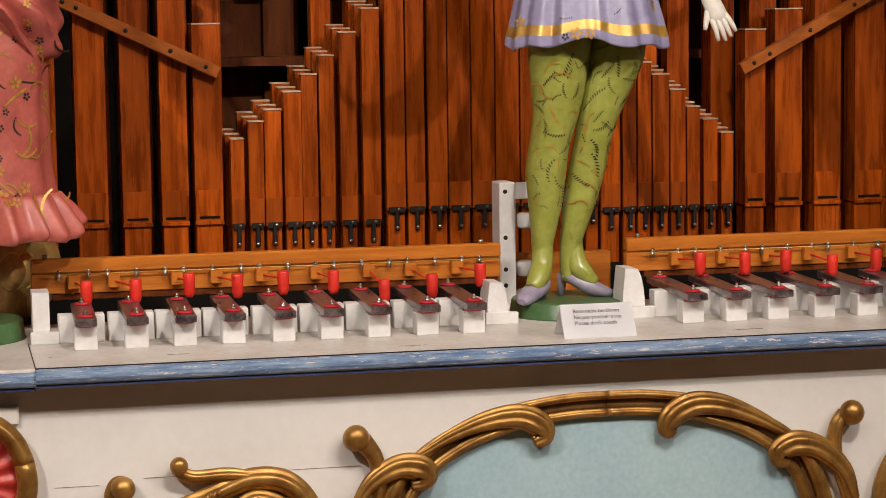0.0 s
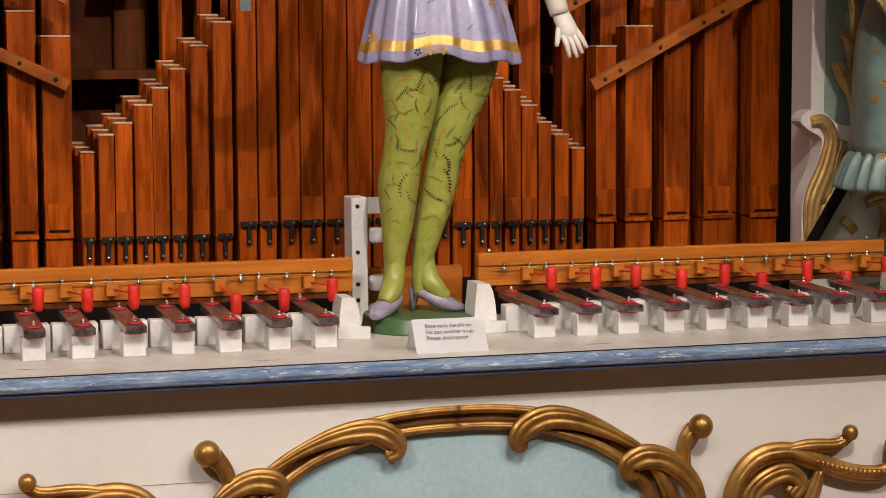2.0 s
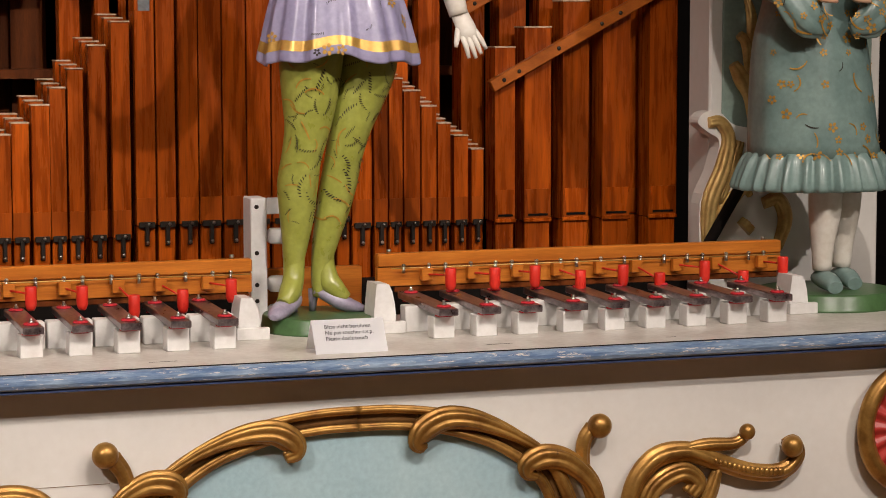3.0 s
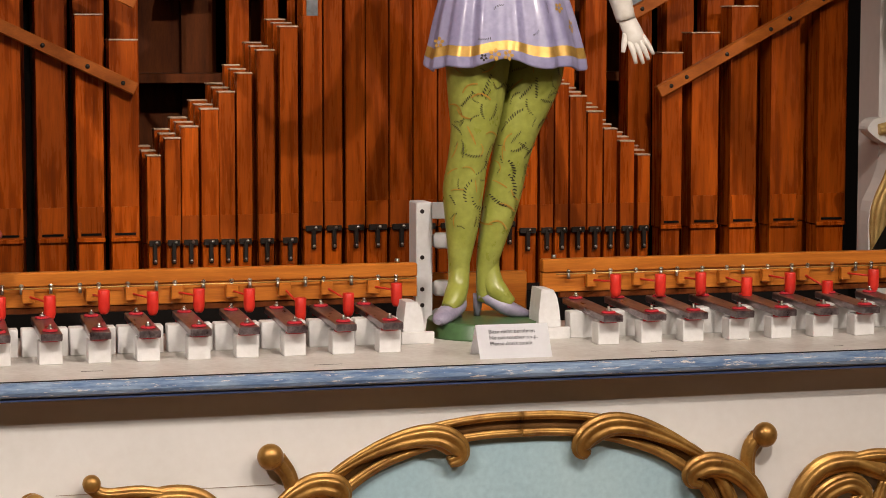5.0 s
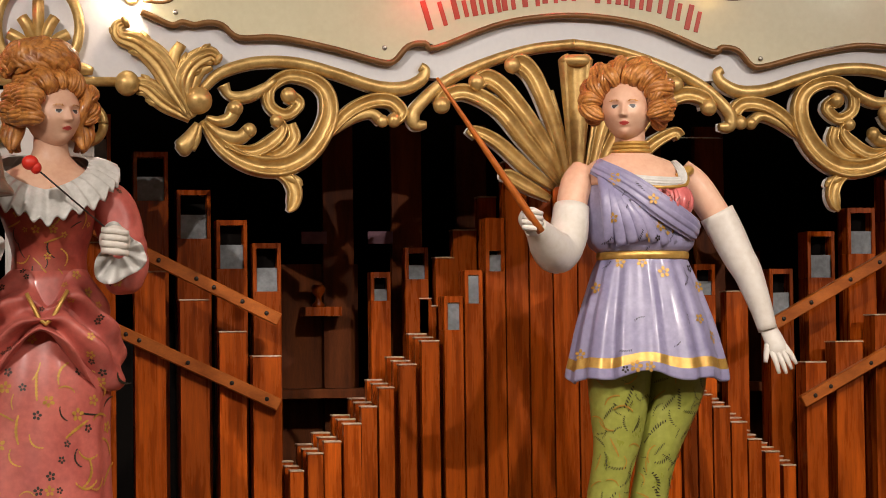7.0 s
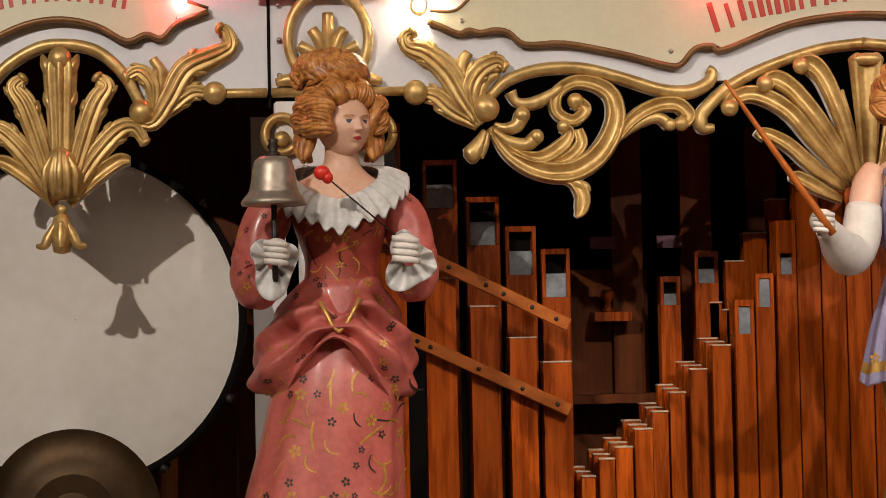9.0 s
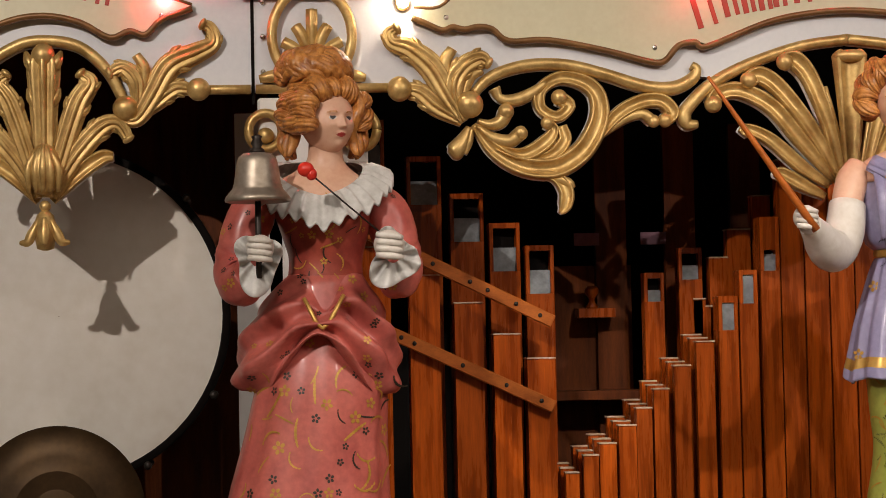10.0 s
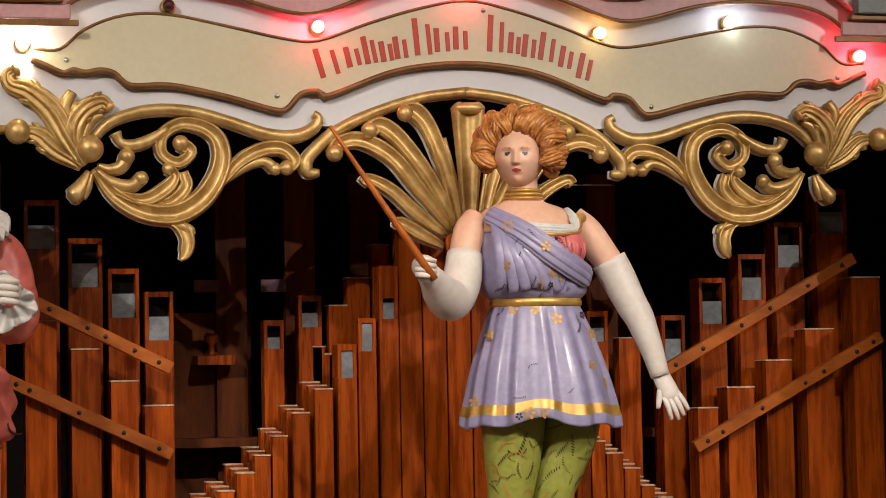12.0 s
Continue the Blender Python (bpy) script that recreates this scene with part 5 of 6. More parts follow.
def gold_line(name, label, strokes, mat=GOLD, flat=1.0, seg=12):
    """A carved ornament: every stroke is (rows of x, z, radius; flutes; how far it stands proud)."""
    ob = thing(name, (0, 0, 0), label, "ornament", "gilt carvings")
    for rows, ridges, proud in strokes:
        bm = bmesh.new()
        wide = 1.4 if ridges > 2 else 1.22
        sweep(bm, [(x, FY - proud, z, r * wide) for x, z, r in rows], 6, seg, 0.8 if ridges else flat, ridges + 1 if ridges > 2 else -1 if ridges else 0, 0.5)
        if ridges > 2:
            line = spline([(x, z, r) for x, z, r in rows], 6)
            for f in (0.5, 0.78):
                i = int(f * (len(line) - 2))
                p, d = line[i], line[i + 1] - line[i]
                d = Vector((d.x, d.y)).normalized()
                for s in (-1, 1):
                    n, q = Vector((-d.y, d.x)) * s, p.z
                    a, b, c = [(p.x + n.x * u * q + d.x * v * q, p.y + n.y * u * q + d.y * v * q) for u, v in ((0.4, -1.1), (1.1, 0.0), (1.45, 0.95))]
                    sweep(bm, [(a[0], FY - proud, a[1], q * 0.3), (b[0], FY - proud - q * 0.35, b[1], q * 0.48), (c[0], FY - proud + q * 0.1, c[1], q * 0.16)], 4, 12, 0.8, 2, 0.3)
        carved = part("carving", bm, mat, ob)
        x, z, r = rows[-1]
        if r >= 0.008:
            bm = bmesh.new()
            ball(bm, (x, FY - proud - r * 0.35, z), r * 1.3, r * 1.2, r * 1.3, 16, 10)
            part("curl_end", bm, mat, carved)
        elif ridges > 2:
            d = (Vector((x, 0, z)) - Vector((rows[-2][0], 0, rows[-2][1]))).normalized()
            roll = Matrix.Translation((x, FY - proud - r * 0.7, z)) @ Matrix.Rotation(math.atan2(-d.z, d.x), 4, "Y") @ Matrix.Diagonal((max(r, 0.006) * 0.9, 0.009, max(r, 0.006) * 1.7, 1))
            bm = bmesh.new()
            ball(bm, (0, 0, 0), 1, 1, 1, 16, 10, 0, roll)
            part("curl_end", bm, mat, carved)
        bm = bmesh.new()
        sweep(bm, [(x, FY - proud + 0.015, z, r * 1.26) for x, z, r in rows], 6, 12, 0.5)
        part("ground_coat", bm, WHITE, carved, "white painted rear edge")
    return ob


def flip(strokes, shift=0.0):
    return [([(x + shift, z, r) for x, z, r in mirror(rows)], ridges, proud) for rows, ridges, proud in strokes]


RAIL = [([(0.316, 1.952, 0.006), (0.346, 1.979, 0.0075), (0.399, 1.995, 0.008), (0.461, 1.995, 0.008), (0.522, 1.980, 0.008), (0.585, 1.960, 0.0085), (0.630, 1.957, 0.009), (0.660, 1.970, 0.0085), (0.668, 1.986, 0.0065), (0.660, 1.992, 0.006)], 0, 0.006),
        ([(0.668, 1.899, 0.005), (0.650, 1.900, 0.0085), (0.648, 1.918, 0.009), (0.664, 1.938, 0.0085), (0.694, 1.964, 0.008), (0.749, 1.992, 0.0075), (0.833, 2.020, 0.007), (CX, 2.031, 0.007)], 0, 0.008)]
SCROLL = [([(0.315, 1.904, 0.004), (0.345, 1.864, 0.010), (0.389, 1.838, 0.013), (0.441, 1.834, 0.0145), (0.485, 1.860, 0.0145), (0.511, 1.905, 0.0135), (0.511, 1.945, 0.012), (0.489, 1.968, 0.0105), (0.451, 1.975, 0.009), (0.422, 1.957, 0.0085), (0.421, 1.928, 0.008), (0.446, 1.914, 0.008), (0.466, 1.931, 0.0085), (0.450, 1.944, 0.010)], 2, 0.004),
          ([(0.505, 1.872, 0.004), (0.539, 1.914, 0.009), (0.576, 1.935, 0.010), (0.610, 1.937, 0.010), (0.628, 1.919, 0.010), (0.616, 1.906, 0.009)], 2, 0.006),
          ([(0.520, 1.885, 0.003), (0.552, 1.908, 0.006), (0.580, 1.917, 0.007), (0.598, 1.905, 0.008)], 0, 0.004),
          ([(0.349, 1.960, 0.008), (0.357, 1.945, 0.006), (0.378, 1.941, 0.008), (0.402, 1.949, 0.008), (0.430, 1.968, 0.004)], 0, 0.005),
          ([(0.322, 1.910, 0.003), (0.340, 1.903, 0.007), (0.358, 1.908, 0.009), (0.366, 1.923, 0.010)], 0, 0.005),
          ([(0.320, 1.902, 0.003), (0.345, 1.882, 0.008), (0.371, 1.877, 0.009), (0.388, 1.889, 0.009)], 0, 0.005),
          ([(0.350, 1.866, 0.003), (0.392, 1.856, 0.009), (0.426, 1.874, 0.010), (0.440, 1.893, 0.007), (0.430, 1.904, 0.008)], 2, 0.008),
          ([(0.390, 1.848, 0.003), (0.432, 1.852, 0.008), (0.457, 1.876, 0.009), (0.453, 1.900, 0.007)], 2, 0.006),
          ([(0.400, 1.826, 0.004), (0.440, 1.821, 0.008), (0.458, 1.798, 0.010), (0.456, 1.775, 0.009), (0.448, 1.763, 0.003)], 2, 0.004),
          ([(0.425, 1.822, 0.003), (0.460, 1.812, 0.006), (0.470, 1.802, 0.003)], 0, 0.004)]
LEAF = [([(0.300, 1.908, 0.006), (0.277, 1.947, 0.013), (0.251, 1.993, 0.015), (0.217, 2.022, 0.012), (0.190, 2.032, 0.009), (0.186, 2.047, 0.007), (0.198, 2.054, 0.006)], 3, 0.010),
        ([(0.298, 1.908, 0.006), (0.259, 1.932, 0.012), (0.232, 1.955, 0.011), (0.205, 1.961, 0.006)], 3, 0.006),
        ([(0.292, 1.912, 0.005), (0.284, 1.962, 0.012), (0.300, 1.992, 0.012), (0.326, 2.006, 0.010), (0.340, 1.998, 0.006)], 3, 0.012),
        ([(0.282, 1.950, 0.004), (0.272, 1.998, 0.008), (0.284, 2.022, 0.007)], 0, 0.008),
        ([(0.296, 1.930, 0.004), (0.310, 1.975, 0.007), (0.330, 1.988, 0.005)], 0, 0.008),
        ([(0.308, 1.900, 0.004), (0.298, 1.880, 0.009), (0.285, 1.862, 0.012), (0.278, 1.856, 0.006)], 0, 0.006),
        ([(0.312, 1.898, 0.003), (0.306, 1.876, 0.006), (0.300, 1.858, 0.004)], 0, 0.006)]
SHELL = [([(0.885, 1.806, 0.006), (0.829, 1.872, 0.011), (0.785, 1.925, 0.012), (0.735, 1.951, 0.012), (0.700, 1.945, 0.011), (0.692, 1.930, 0.0115)], 2, 0.010),
         ([(0.889, 1.810, 0.006), (0.849, 1.885, 0.011), (0.800, 1.950, 0.013), (0.768, 1.974, 0.013), (0.748, 1.966, 0.011)], 2, 0.013),
         ([(0.894, 1.812, 0.006), (0.872, 1.900, 0.011), (0.845, 1.970, 0.013), (0.822, 1.997, 0.014), (0.806, 1.994, 0.011)], 2, 0.016),
         ([(0.875, 1.800, 0.005), (0.829, 1.832, 0.010), (0.784, 1.872, 0.010), (0.748, 1.890, 0.008), (0.738, 1.882, 0.008)], 2, 0.007),
         ([(0.868, 1.782, 0.005), (0.829, 1.803, 0.010), (0.798, 1.820, 0.009), (0.790, 1.812, 0.005)], 2, 0.007)]
SHELL = [([(x, z, r * 0.95) for x, z, r in rows], k, p) for rows, k, p in SHELL]
for flipped in (False, True):
    f = flip if flipped else (lambda s, shift=0.0: s)
    gold_line("pediment_rail", "gilt moulding following the wavy pediment edge", f(RAIL, -0.006))
    gold_line("scroll_ornament", "pierced gilt scroll hanging below the pediment", f(SCROLL, -0.021))
    leaf = gold_line("leaf_ornament", "gilt acanthus leaf with round boss", f(LEAF, -0.006))
    x = 0.309 if not flipped else 2 * CX - 0.315
    bm = bmesh.new()
    ball(bm, (x, FY - 0.014, 1.934), 0.0215, 0.018, 0.0215, 20, 12)
    part("boss", bm, GOLD, leaf)
    x = 0.200 if not flipped else 2 * CX - 0.200
    bm = bmesh.new()
    ball(bm, (x, FY - 0.012, 1.960), 0.019, 0.017, 0.020, 20, 12)
    part("boss", bm, GOLD, leaf)
shell = gold_line("shell_ornament", "gilt fan-shaped shell behind the conductor", SHELL + flip(SHELL))
bm = bmesh.new()
sweep(bm, [(CX - 0.003, FY - 0.018, 1.80, 0.010), (CX - 0.003, FY - 0.02, 1.90, 0.019), (CX - 0.003, FY - 0.02, 1.99, 0.027), (CX - 0.003, FY - 0.02, 2.003, 0.028), (CX - 0.003, FY - 0.018, 2.009, 0.020)], 5, 32, 0.55, -1)
ball(bm, (CX - 0.003, FY - 0.028, 2.002), 0.027, 0.012, 0.010, 18, 10)
part("carving", bm, GOLD, shell)
for k in range(2):
    bm = bmesh.new()
    s = 1 if k else -1
    sweep(bm, [(CX + s * 0.008, FY - 0.015, 1.80, 0.006), (CX + s * 0.030, FY - 0.014, 1.90, 0.007), (CX + s * 0.043, FY - 0.012, 1.955, 0.006)], 4, 12, 0.8)
    part("carving", bm, GOLD, shell)
bm = bmesh.new()
ball(bm, (CX - 0.01, FY - 0.022, 1.80), 0.022, 0.018, 0.03, 18, 12)
part("boss", bm, GOLD, shell)

straight = thing("straight_rail", (0, 0, 0), "straight gilt moulding under the white board", "moulding", "gilt carvings")
for a, b in ((-0.118, -0.030), (-0.022, 0.185), (2 * CX - 0.185, 2 * CX + 0.2)):
    part("rail", rod(bmesh.new(), (a, FY - 0.006, 1.963), (b, FY - 0.006, 1.963), 0.0075, seg=14), GOLD, straight)

# side bay: arch, palmette and leaf
gold_line("arch_moulding", "round gilt arch moulding over the drum", [([(-0.475, 1.937, 0.007), (-0.440, 1.998, 0.0075), (-0.388, 2.034, 0.0075), (-0.344, 2.042, 0.0075), (-0.292, 2.032, 0.0075), (-0.250, 1.995, 0.0075), (-0.224, 1.946, 0.007)], 0, 0.006)])
PX = -0.346
FAN = []
for s in (-1, 1):
    FAN += [([(PX + s * 0.008, 1.800, 0.008), (PX + s * 0.030, 1.88, 0.012), (PX + s * 0.052, 1.945, 0.013), (PX + s * 0.070, 1.975, 0.010), (PX + s * 0.056, 1.990, 0.006)], 3, 0.012),
            ([(PX + s * 0.010, 1.800, 0.008), (PX + s * 0.045, 1.86, 0.012), (PX + s * 0.085, 1.905, 0.012), (PX + s * 0.112, 1.912, 0.009), (PX + s * 0.128, 1.888, 0.006)], 3, 0.010),
            ([(PX + s * 0.010, 1.795, 0.006), (PX + s * 0.050, 1.835, 0.010), (PX + s * 0.085, 1.860, 0.010), (PX + s * 0.104, 1.862, 0.006)], 2, 0.006)]
pal = gold_line("palmette_ornament", "gilt palmette hanging under the arch", FAN + [([(PX, 1.80, 0.012), (PX, 1.92, 0.015), (PX, 2.00, 0.019), (PX, 2.018, 0.014)], 3, 0.014)])
bm = bmesh.new()
ball(bm, (PX, FY - 0.024, 1.842), 0.026, 0.022, 0.040, 20, 14)
ball(bm, (PX, FY - 0.018, 1.786), 0.009, 0.009, 0.009, 14, 10)
lathe(bm, [(0.004, -0.062), (0.013, -0.059), (0.016, -0.044), (0.018, -0.026), (0.013, -0.008), (0.005, 0.0)], (PX, FY - 0.018, 1.780), seg=24)
for s in (-1, 1):
    sweep(bm, [(PX + s * 0.008, FY - 0.026, 1.766, 0.004), (PX + s * 0.019, FY - 0.028, 1.744, 0.0075), (PX + s * 0.026, FY - 0.028, 1.731, 0.007), (PX + s * 0.038, FY - 0.026, 1.730, 0.003)], 5, 16, 0.7, 2, 0.2)
sweep(bm, [(PX, FY - 0.034, 1.768, 0.004), (PX, FY - 0.038, 1.745, 0.009), (PX, FY - 0.040, 1.726, 0.004)], 5, 16, 0.6, 2, 0.2)
for k in range(5):
    sweep(bm, [(PX + 0.011 * (k - 2), FY - 0.040 + 0.003 * abs(k - 2), 1.806, 0.003), (PX + 0.0115 * (k - 2), FY - 0.046 + 0.004 * abs(k - 2), 1.842, 0.0055), (PX + 0.006 * (k - 2), FY - 0.036, 1.880 - 0.006 * abs(k - 2), 0.002)], 4, 12, 0.7)
part("bud", bm, GOLD, pal)
side_leaf = gold_line("leaf_ornament", "gilt acanthus leaf beside the arch", [
    ([(-0.235, 1.925, 0.004), (-0.207, 1.918, 0.009), (-0.181, 1.955, 0.013), (-0.154, 2.000, 0.014), (-0.112, 2.020, 0.012), (-0.086, 2.035, 0.009), (-0.090, 2.058, 0.007), (-0.102, 2.064, 0.006)], 3, 0.010),
    ([(-0.205, 1.920, 0.005), (-0.175, 1.945, 0.010), (-0.145, 1.966, 0.010), (-0.120, 1.963, 0.006)], 3, 0.006),
    ([(-0.205, 1.925, 0.004), (-0.205, 1.975, 0.010), (-0.225, 1.998, 0.009), (-0.246, 1.990, 0.006)], 3, 0.010),
    ([(-0.195, 1.955, 0.004), (-0.192, 1.995, 0.007), (-0.205, 2.018, 0.006)], 0, 0.008)])
for x, z, r in ((-0.222, 1.935, 0.020), (-0.110, 1.963, 0.018)):
    bm = bmesh.new()
    ball(bm, (x, FY - 0.013, z), r, 0.017, r, 20, 12)
    part("boss", bm, GOLD, side_leaf)

# crest above the lady: oval gilt frame with leaves, and the white scroll capital
crest = thing("crest_ornament", (0, 0, 0), "gilt oval crest with palm leaves on white board", "ornament", "gilt carvings")
bm = bmesh.new()
sweep(bm, [(0.066 + 0.062 * math.cos(a), FY - 0.012, 2.045 + 0.075 * math.sin(a), 0.008) for a in [2 * math.pi * k / 16 + 1.2 for k in range(17)]], 3, 12, 1.0)
part("frame", bm, GOLD, crest)
for dx, dz in ((-0.045, 0.035), (-0.025, 0.06), (0.0, 0.085), (0.025, 0.06), (0.045, 0.035)):
    bm = bmesh.new()
    sweep(bm, [(0.066, FY - 0.012, 2.0, 0.006), (0.066 + dx * 0.6, FY - 0.016, 2.0 + dz * 0.7, 0.009), (0.066 + dx, FY - 0.014, 2.0 + dz, 0.009)], 4, 14, 0.8, 2)
    part("leaf", bm, GOLD, crest)
for s in (-1, 1):
    bm = bmesh.new()
    sweep(bm, [(0.066 + s * 0.02, FY - 0.012, 1.985, 0.008), (0.066 + s * 0.06, FY - 0.014, 1.982, 0.010), (0.066 + s * 0.082, FY - 0.012, 1.978, 0.006)], 4, 14, 0.8, 2)
    part("leaf", bm, GOLD, crest)
for k in range(3):
    bm = bmesh.new()
    ball(bm, (-0.010, FY - 0.004, 2.10 - 0.055 * k), 0.0045, 0.003, 0.0045, 10, 6)
    part("screw", bm, STEEL, crest)
cap = thing("scroll_capital", (0, 0, 0), "white column capital with gilt scrolls", "capital", "column capitals")
part("block", box(-0.02, 0.150, FY - 0.004, FY + 0.05, 1.845, 1.95, 0.004), WHITE, cap)
for s, x in ((-1, -0.008), (1, 0.138)):
    bm = bmesh.new()
    sweep(bm, [(x + 0.026 * math.cos(a) * (1 if s > 0 else 1), FY - 0.012, 1.897 + 0.028 * math.sin(a), 0.0075) for a in [2 * math.pi * k / 12 for k in range(13)]], 3, 12, 1.4)
    part("scroll_rim", bm, GOLD, cap)
    bm = bmesh.new()
    ball(bm, (x, FY - 0.012, 1.890), 0.013, 0.012, 0.013, 16, 10)
    part("scroll_eye", bm, GOLD, cap)
structure("column", box(0.015, 0.095, FY + 0.02, FY + 0.12, 1.05, 1.845, 0.004), WHITE, "plain white painted column behind the lady", "column")
structure("thin_wire", rod(bmesh.new(), (0.96, 3.52, 1.884), (1.165, 3.52, 1.884), 0.0012, seg=8), STEEL, "thin bright wire under the pediment", "wire")

# stepped mouldings and lamps over the name board
TOP1 = [(0.0, 2.132), (0.175, 2.132), (0.252, 2.134), (0.287, 2.158), (0.340, 2.176), (0.436, 2.182), (0.525, 2.171), (0.615, 2.148), (0.669, 2.147), (0.743, 2.173), (0.830, 2.200), (CX, 2.212)]
# Pink colour stands for the red bulbs' glow on the white cornice.
PINKISH = material("white_cove_red_glow", (0.66, 0.37, 0.37), 0.42, scale=6, vary=0.5, bump=0.1)
cove = thing("cornice_moulding", (0, 0, 0), "wavy white cornice with brown line, red bulb glow painted in", "cornice", kind="structure")
line = both(TOP1)
part("white_step", slab([(x, z + 0.004) for x, z in line] + [(2 * CX, 2.42), (0.0, 2.42)], FY - 0.022, FY - 0.001), PINKISH, cove)
bm = bmesh.new()
sweep(bm, [(x, FY - 0.024, z + 0.004, 0.0035) for x, z in line], 4, 8, 1.0)
part("brown_line", bm, BROWN_EDGE, cove)
part("upper_step", slab([(x, z + 0.040) for x, z in line] + [(2 * CX, 2.42), (0.0, 2.42)], FY - 0.045, FY - 0.023), PINKISH, cove)

SLATE = material("slate_teal_cornice_paint", (0.2, 0.23, 0.22), 0.45, dark=(0.14, 0.165, 0.16), scale=10, vary=0.6)
for x0, way in ((1.545, 1), (2 * CX - 1.545, -1)):
    # The lowest step carries the same bulb glow in its colour.
    corner = thing("cornice_corner", (0, 0, 0), "stepped brown and slate cornice block, red bulb glow painted in", "cornice", "cornice blocks", "structure")
    for nm, dx, z0, z1, proud, mat in (("rose_step", 0.0, 2.128, 2.152, 0.052, PINKISH), ("brown_fillet", 0.012, 2.1525, 2.162, 0.062, BROWN_EDGE), ("slate_step", 0.022, 2.1625, 2.190, 0.070, SLATE), ("gilt_fillet", 0.030, 2.1905, 2.200, 0.084, GOLD), ("top_block", 0.026, 2.2005, 2.42, 0.078, WHITE_PED)):
        xa, xb = sorted((x0 + way * dx, x0 + way * 0.34))
        part(nm, box(xa, xb, FY - proud, FY - 0.046, z0, z1, 0.002), mat, corner)
    xa, xb = sorted((x0 - way * 0.012, x0 + way * 0.34))
    part("lower_fillet", box(xa, xb, FY - 0.050, FY - 0.0465, 2.118, 2.1275, 0.001), BROWN_EDGE, corner)

LAMPS = ((0.208, 2.095, (1.0, 0.85, 0.65), 130.0, "clear"), (0.668, 2.130, (1.0, 0.05, 0.07), 150.0, "red"), (1.134, 2.129, (1.0, 0.62, 0.2), 30.0, "amber"),
         (1.361, 2.152, (0.75, 0.9, 1.0), 34.0, "pale blue"), (1.590, 2.099, (1.0, 0.05, 0.07), 150.0, "red"), (0.432, 2.158, (0, 0, 0), 0.0, "unlit dark red"),
         (0.905, 2.192, (1.0, 0.08, 0.1), 120.0, "red"), (-0.160, 2.103, (1.0, 0.05, 0.07), 150.0, "red"))
for x, z, colour, power, word in LAMPS:
    ob = thing("bulb", (x, FY - 0.002, z), f"small {word} fairground bulb in a gilt socket", "bulb", "fairground bulbs")
    bm = lathe(bmesh.new(), [(0.0125, 0.0), (0.0125, -0.006), (0.009, -0.010)], (0, 0, 0), "Y", 16)
    part("socket", bm, GOLD, ob)
    bm = bmesh.new()
    ball(bm, (0, -0.018, 0), 0.0095, 0.012, 0.0095, 16, 10)
    dull = (0.05, 0.008, 0.008)
    part("glass", bm, glow(word.replace(" ", "_") + "_bulb_glass", colour, power, (0.9, 0.9, 0.9) if power else dull), ob)

# ---- the drum bay ----
drum = thing("bass_drum", (-0.350, 3.72, 1.622), "large bass drum with pale stained skin and black hoop", "drum")
part("skin", lathe(bmesh.new(), [(0.0, 0.004), (0.09, 0.004), (0.18, 0.004), (0.267, 0.004)], (0, 0, 0), "Y", 72, caps=False), SKIN_DRUM, drum, "pale stained drum skin")
part("hoop", lathe(bmesh.new(), [(0.266, -0.006), (0.277, -0.006), (0.279, 0.0), (0.279, 0.03), (0.266, 0.03), (0.266, -0.006)], (0, 0, 0), "Y", 72, caps=False), BLACK, drum, "black wooden hoop")
part("shell", lathe(bmesh.new(), [(0.264, 0.03), (0.264, 0.30), (0.0, 0.30)], (0, 0, 0), "Y", 48), WOOD_DARK, drum)
for a in (-28, 42, 80, 118, 152, 200, 240, 300):
    a = radians(a)
    bm = bmesh.new()
    c, s = math.cos(a) * 0.283, math.sin(a) * 0.283
    rod(bm, (c, -0.012, s), (c, 0.10, s), 0.005, seg=8)
    ball(bm, (c, -0.014, s), 0.007, 0.006, 0.007, 10, 8)
    part("tension_rod", bm, IRON, drum, "black iron tension rod")
cy = thing("cymbal", (-0.344, 3.585, 1.31), "bronze cymbal before the drum, darkened in colour for its shade", "cymbal")
part("disc", lathe(bmesh.new(), [(0.0, -0.022), (0.012, -0.022), (0.03, -0.016), (0.040, -0.006), (0.09, -0.001), (0.138, 0.004), (0.138, 0.006), (0.0, -0.012)], (0, 0, 0), "Y", 56), CYMBAL, cy)
stand = bmesh.new()
rod(stand, (0, 0.024, -0.26), (0, 0.024, 0.0), 0.006, seg=10)
rod(stand, (0, 0.026, 0), (0, -0.024, 0), 0.005, seg=10)
part("stand", stand, IRON, cy, "black iron stand")
part("strap_knob", ball(bmesh.new(), (0, -0.026, 0), 0.009, 0.008, 0.009, 12, 8), IRON, cy)
structure("bay_post", box(-0.062, -0.005, 3.86, 3.92, 1.05, 1.965), WHITE, "grey shaded post beside the drum", "post")
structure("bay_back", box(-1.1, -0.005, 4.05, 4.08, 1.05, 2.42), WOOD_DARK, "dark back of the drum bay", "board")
cy = thing("brass_cymbal_pair", (0.092, 3.43, 1.172), "pair of brass cymbals behind the lady's plinth", "cymbal")
for k in range(2):
    o = part("cymbal", lathe(bmesh.new(), [(0.0, -0.016), (0.020, -0.014), (0.028, -0.004), (0.055, 0.0), (0.075, 0.004), (0.075, 0.006), (0.0, -0.010)], (0, 0, 0), "Y", 40), BRASS, cy)
    o.matrix_basis = pose(0.01 + 0.016 * k, 0.02 * k, 0, 0, 0, 42 - 14 * k)

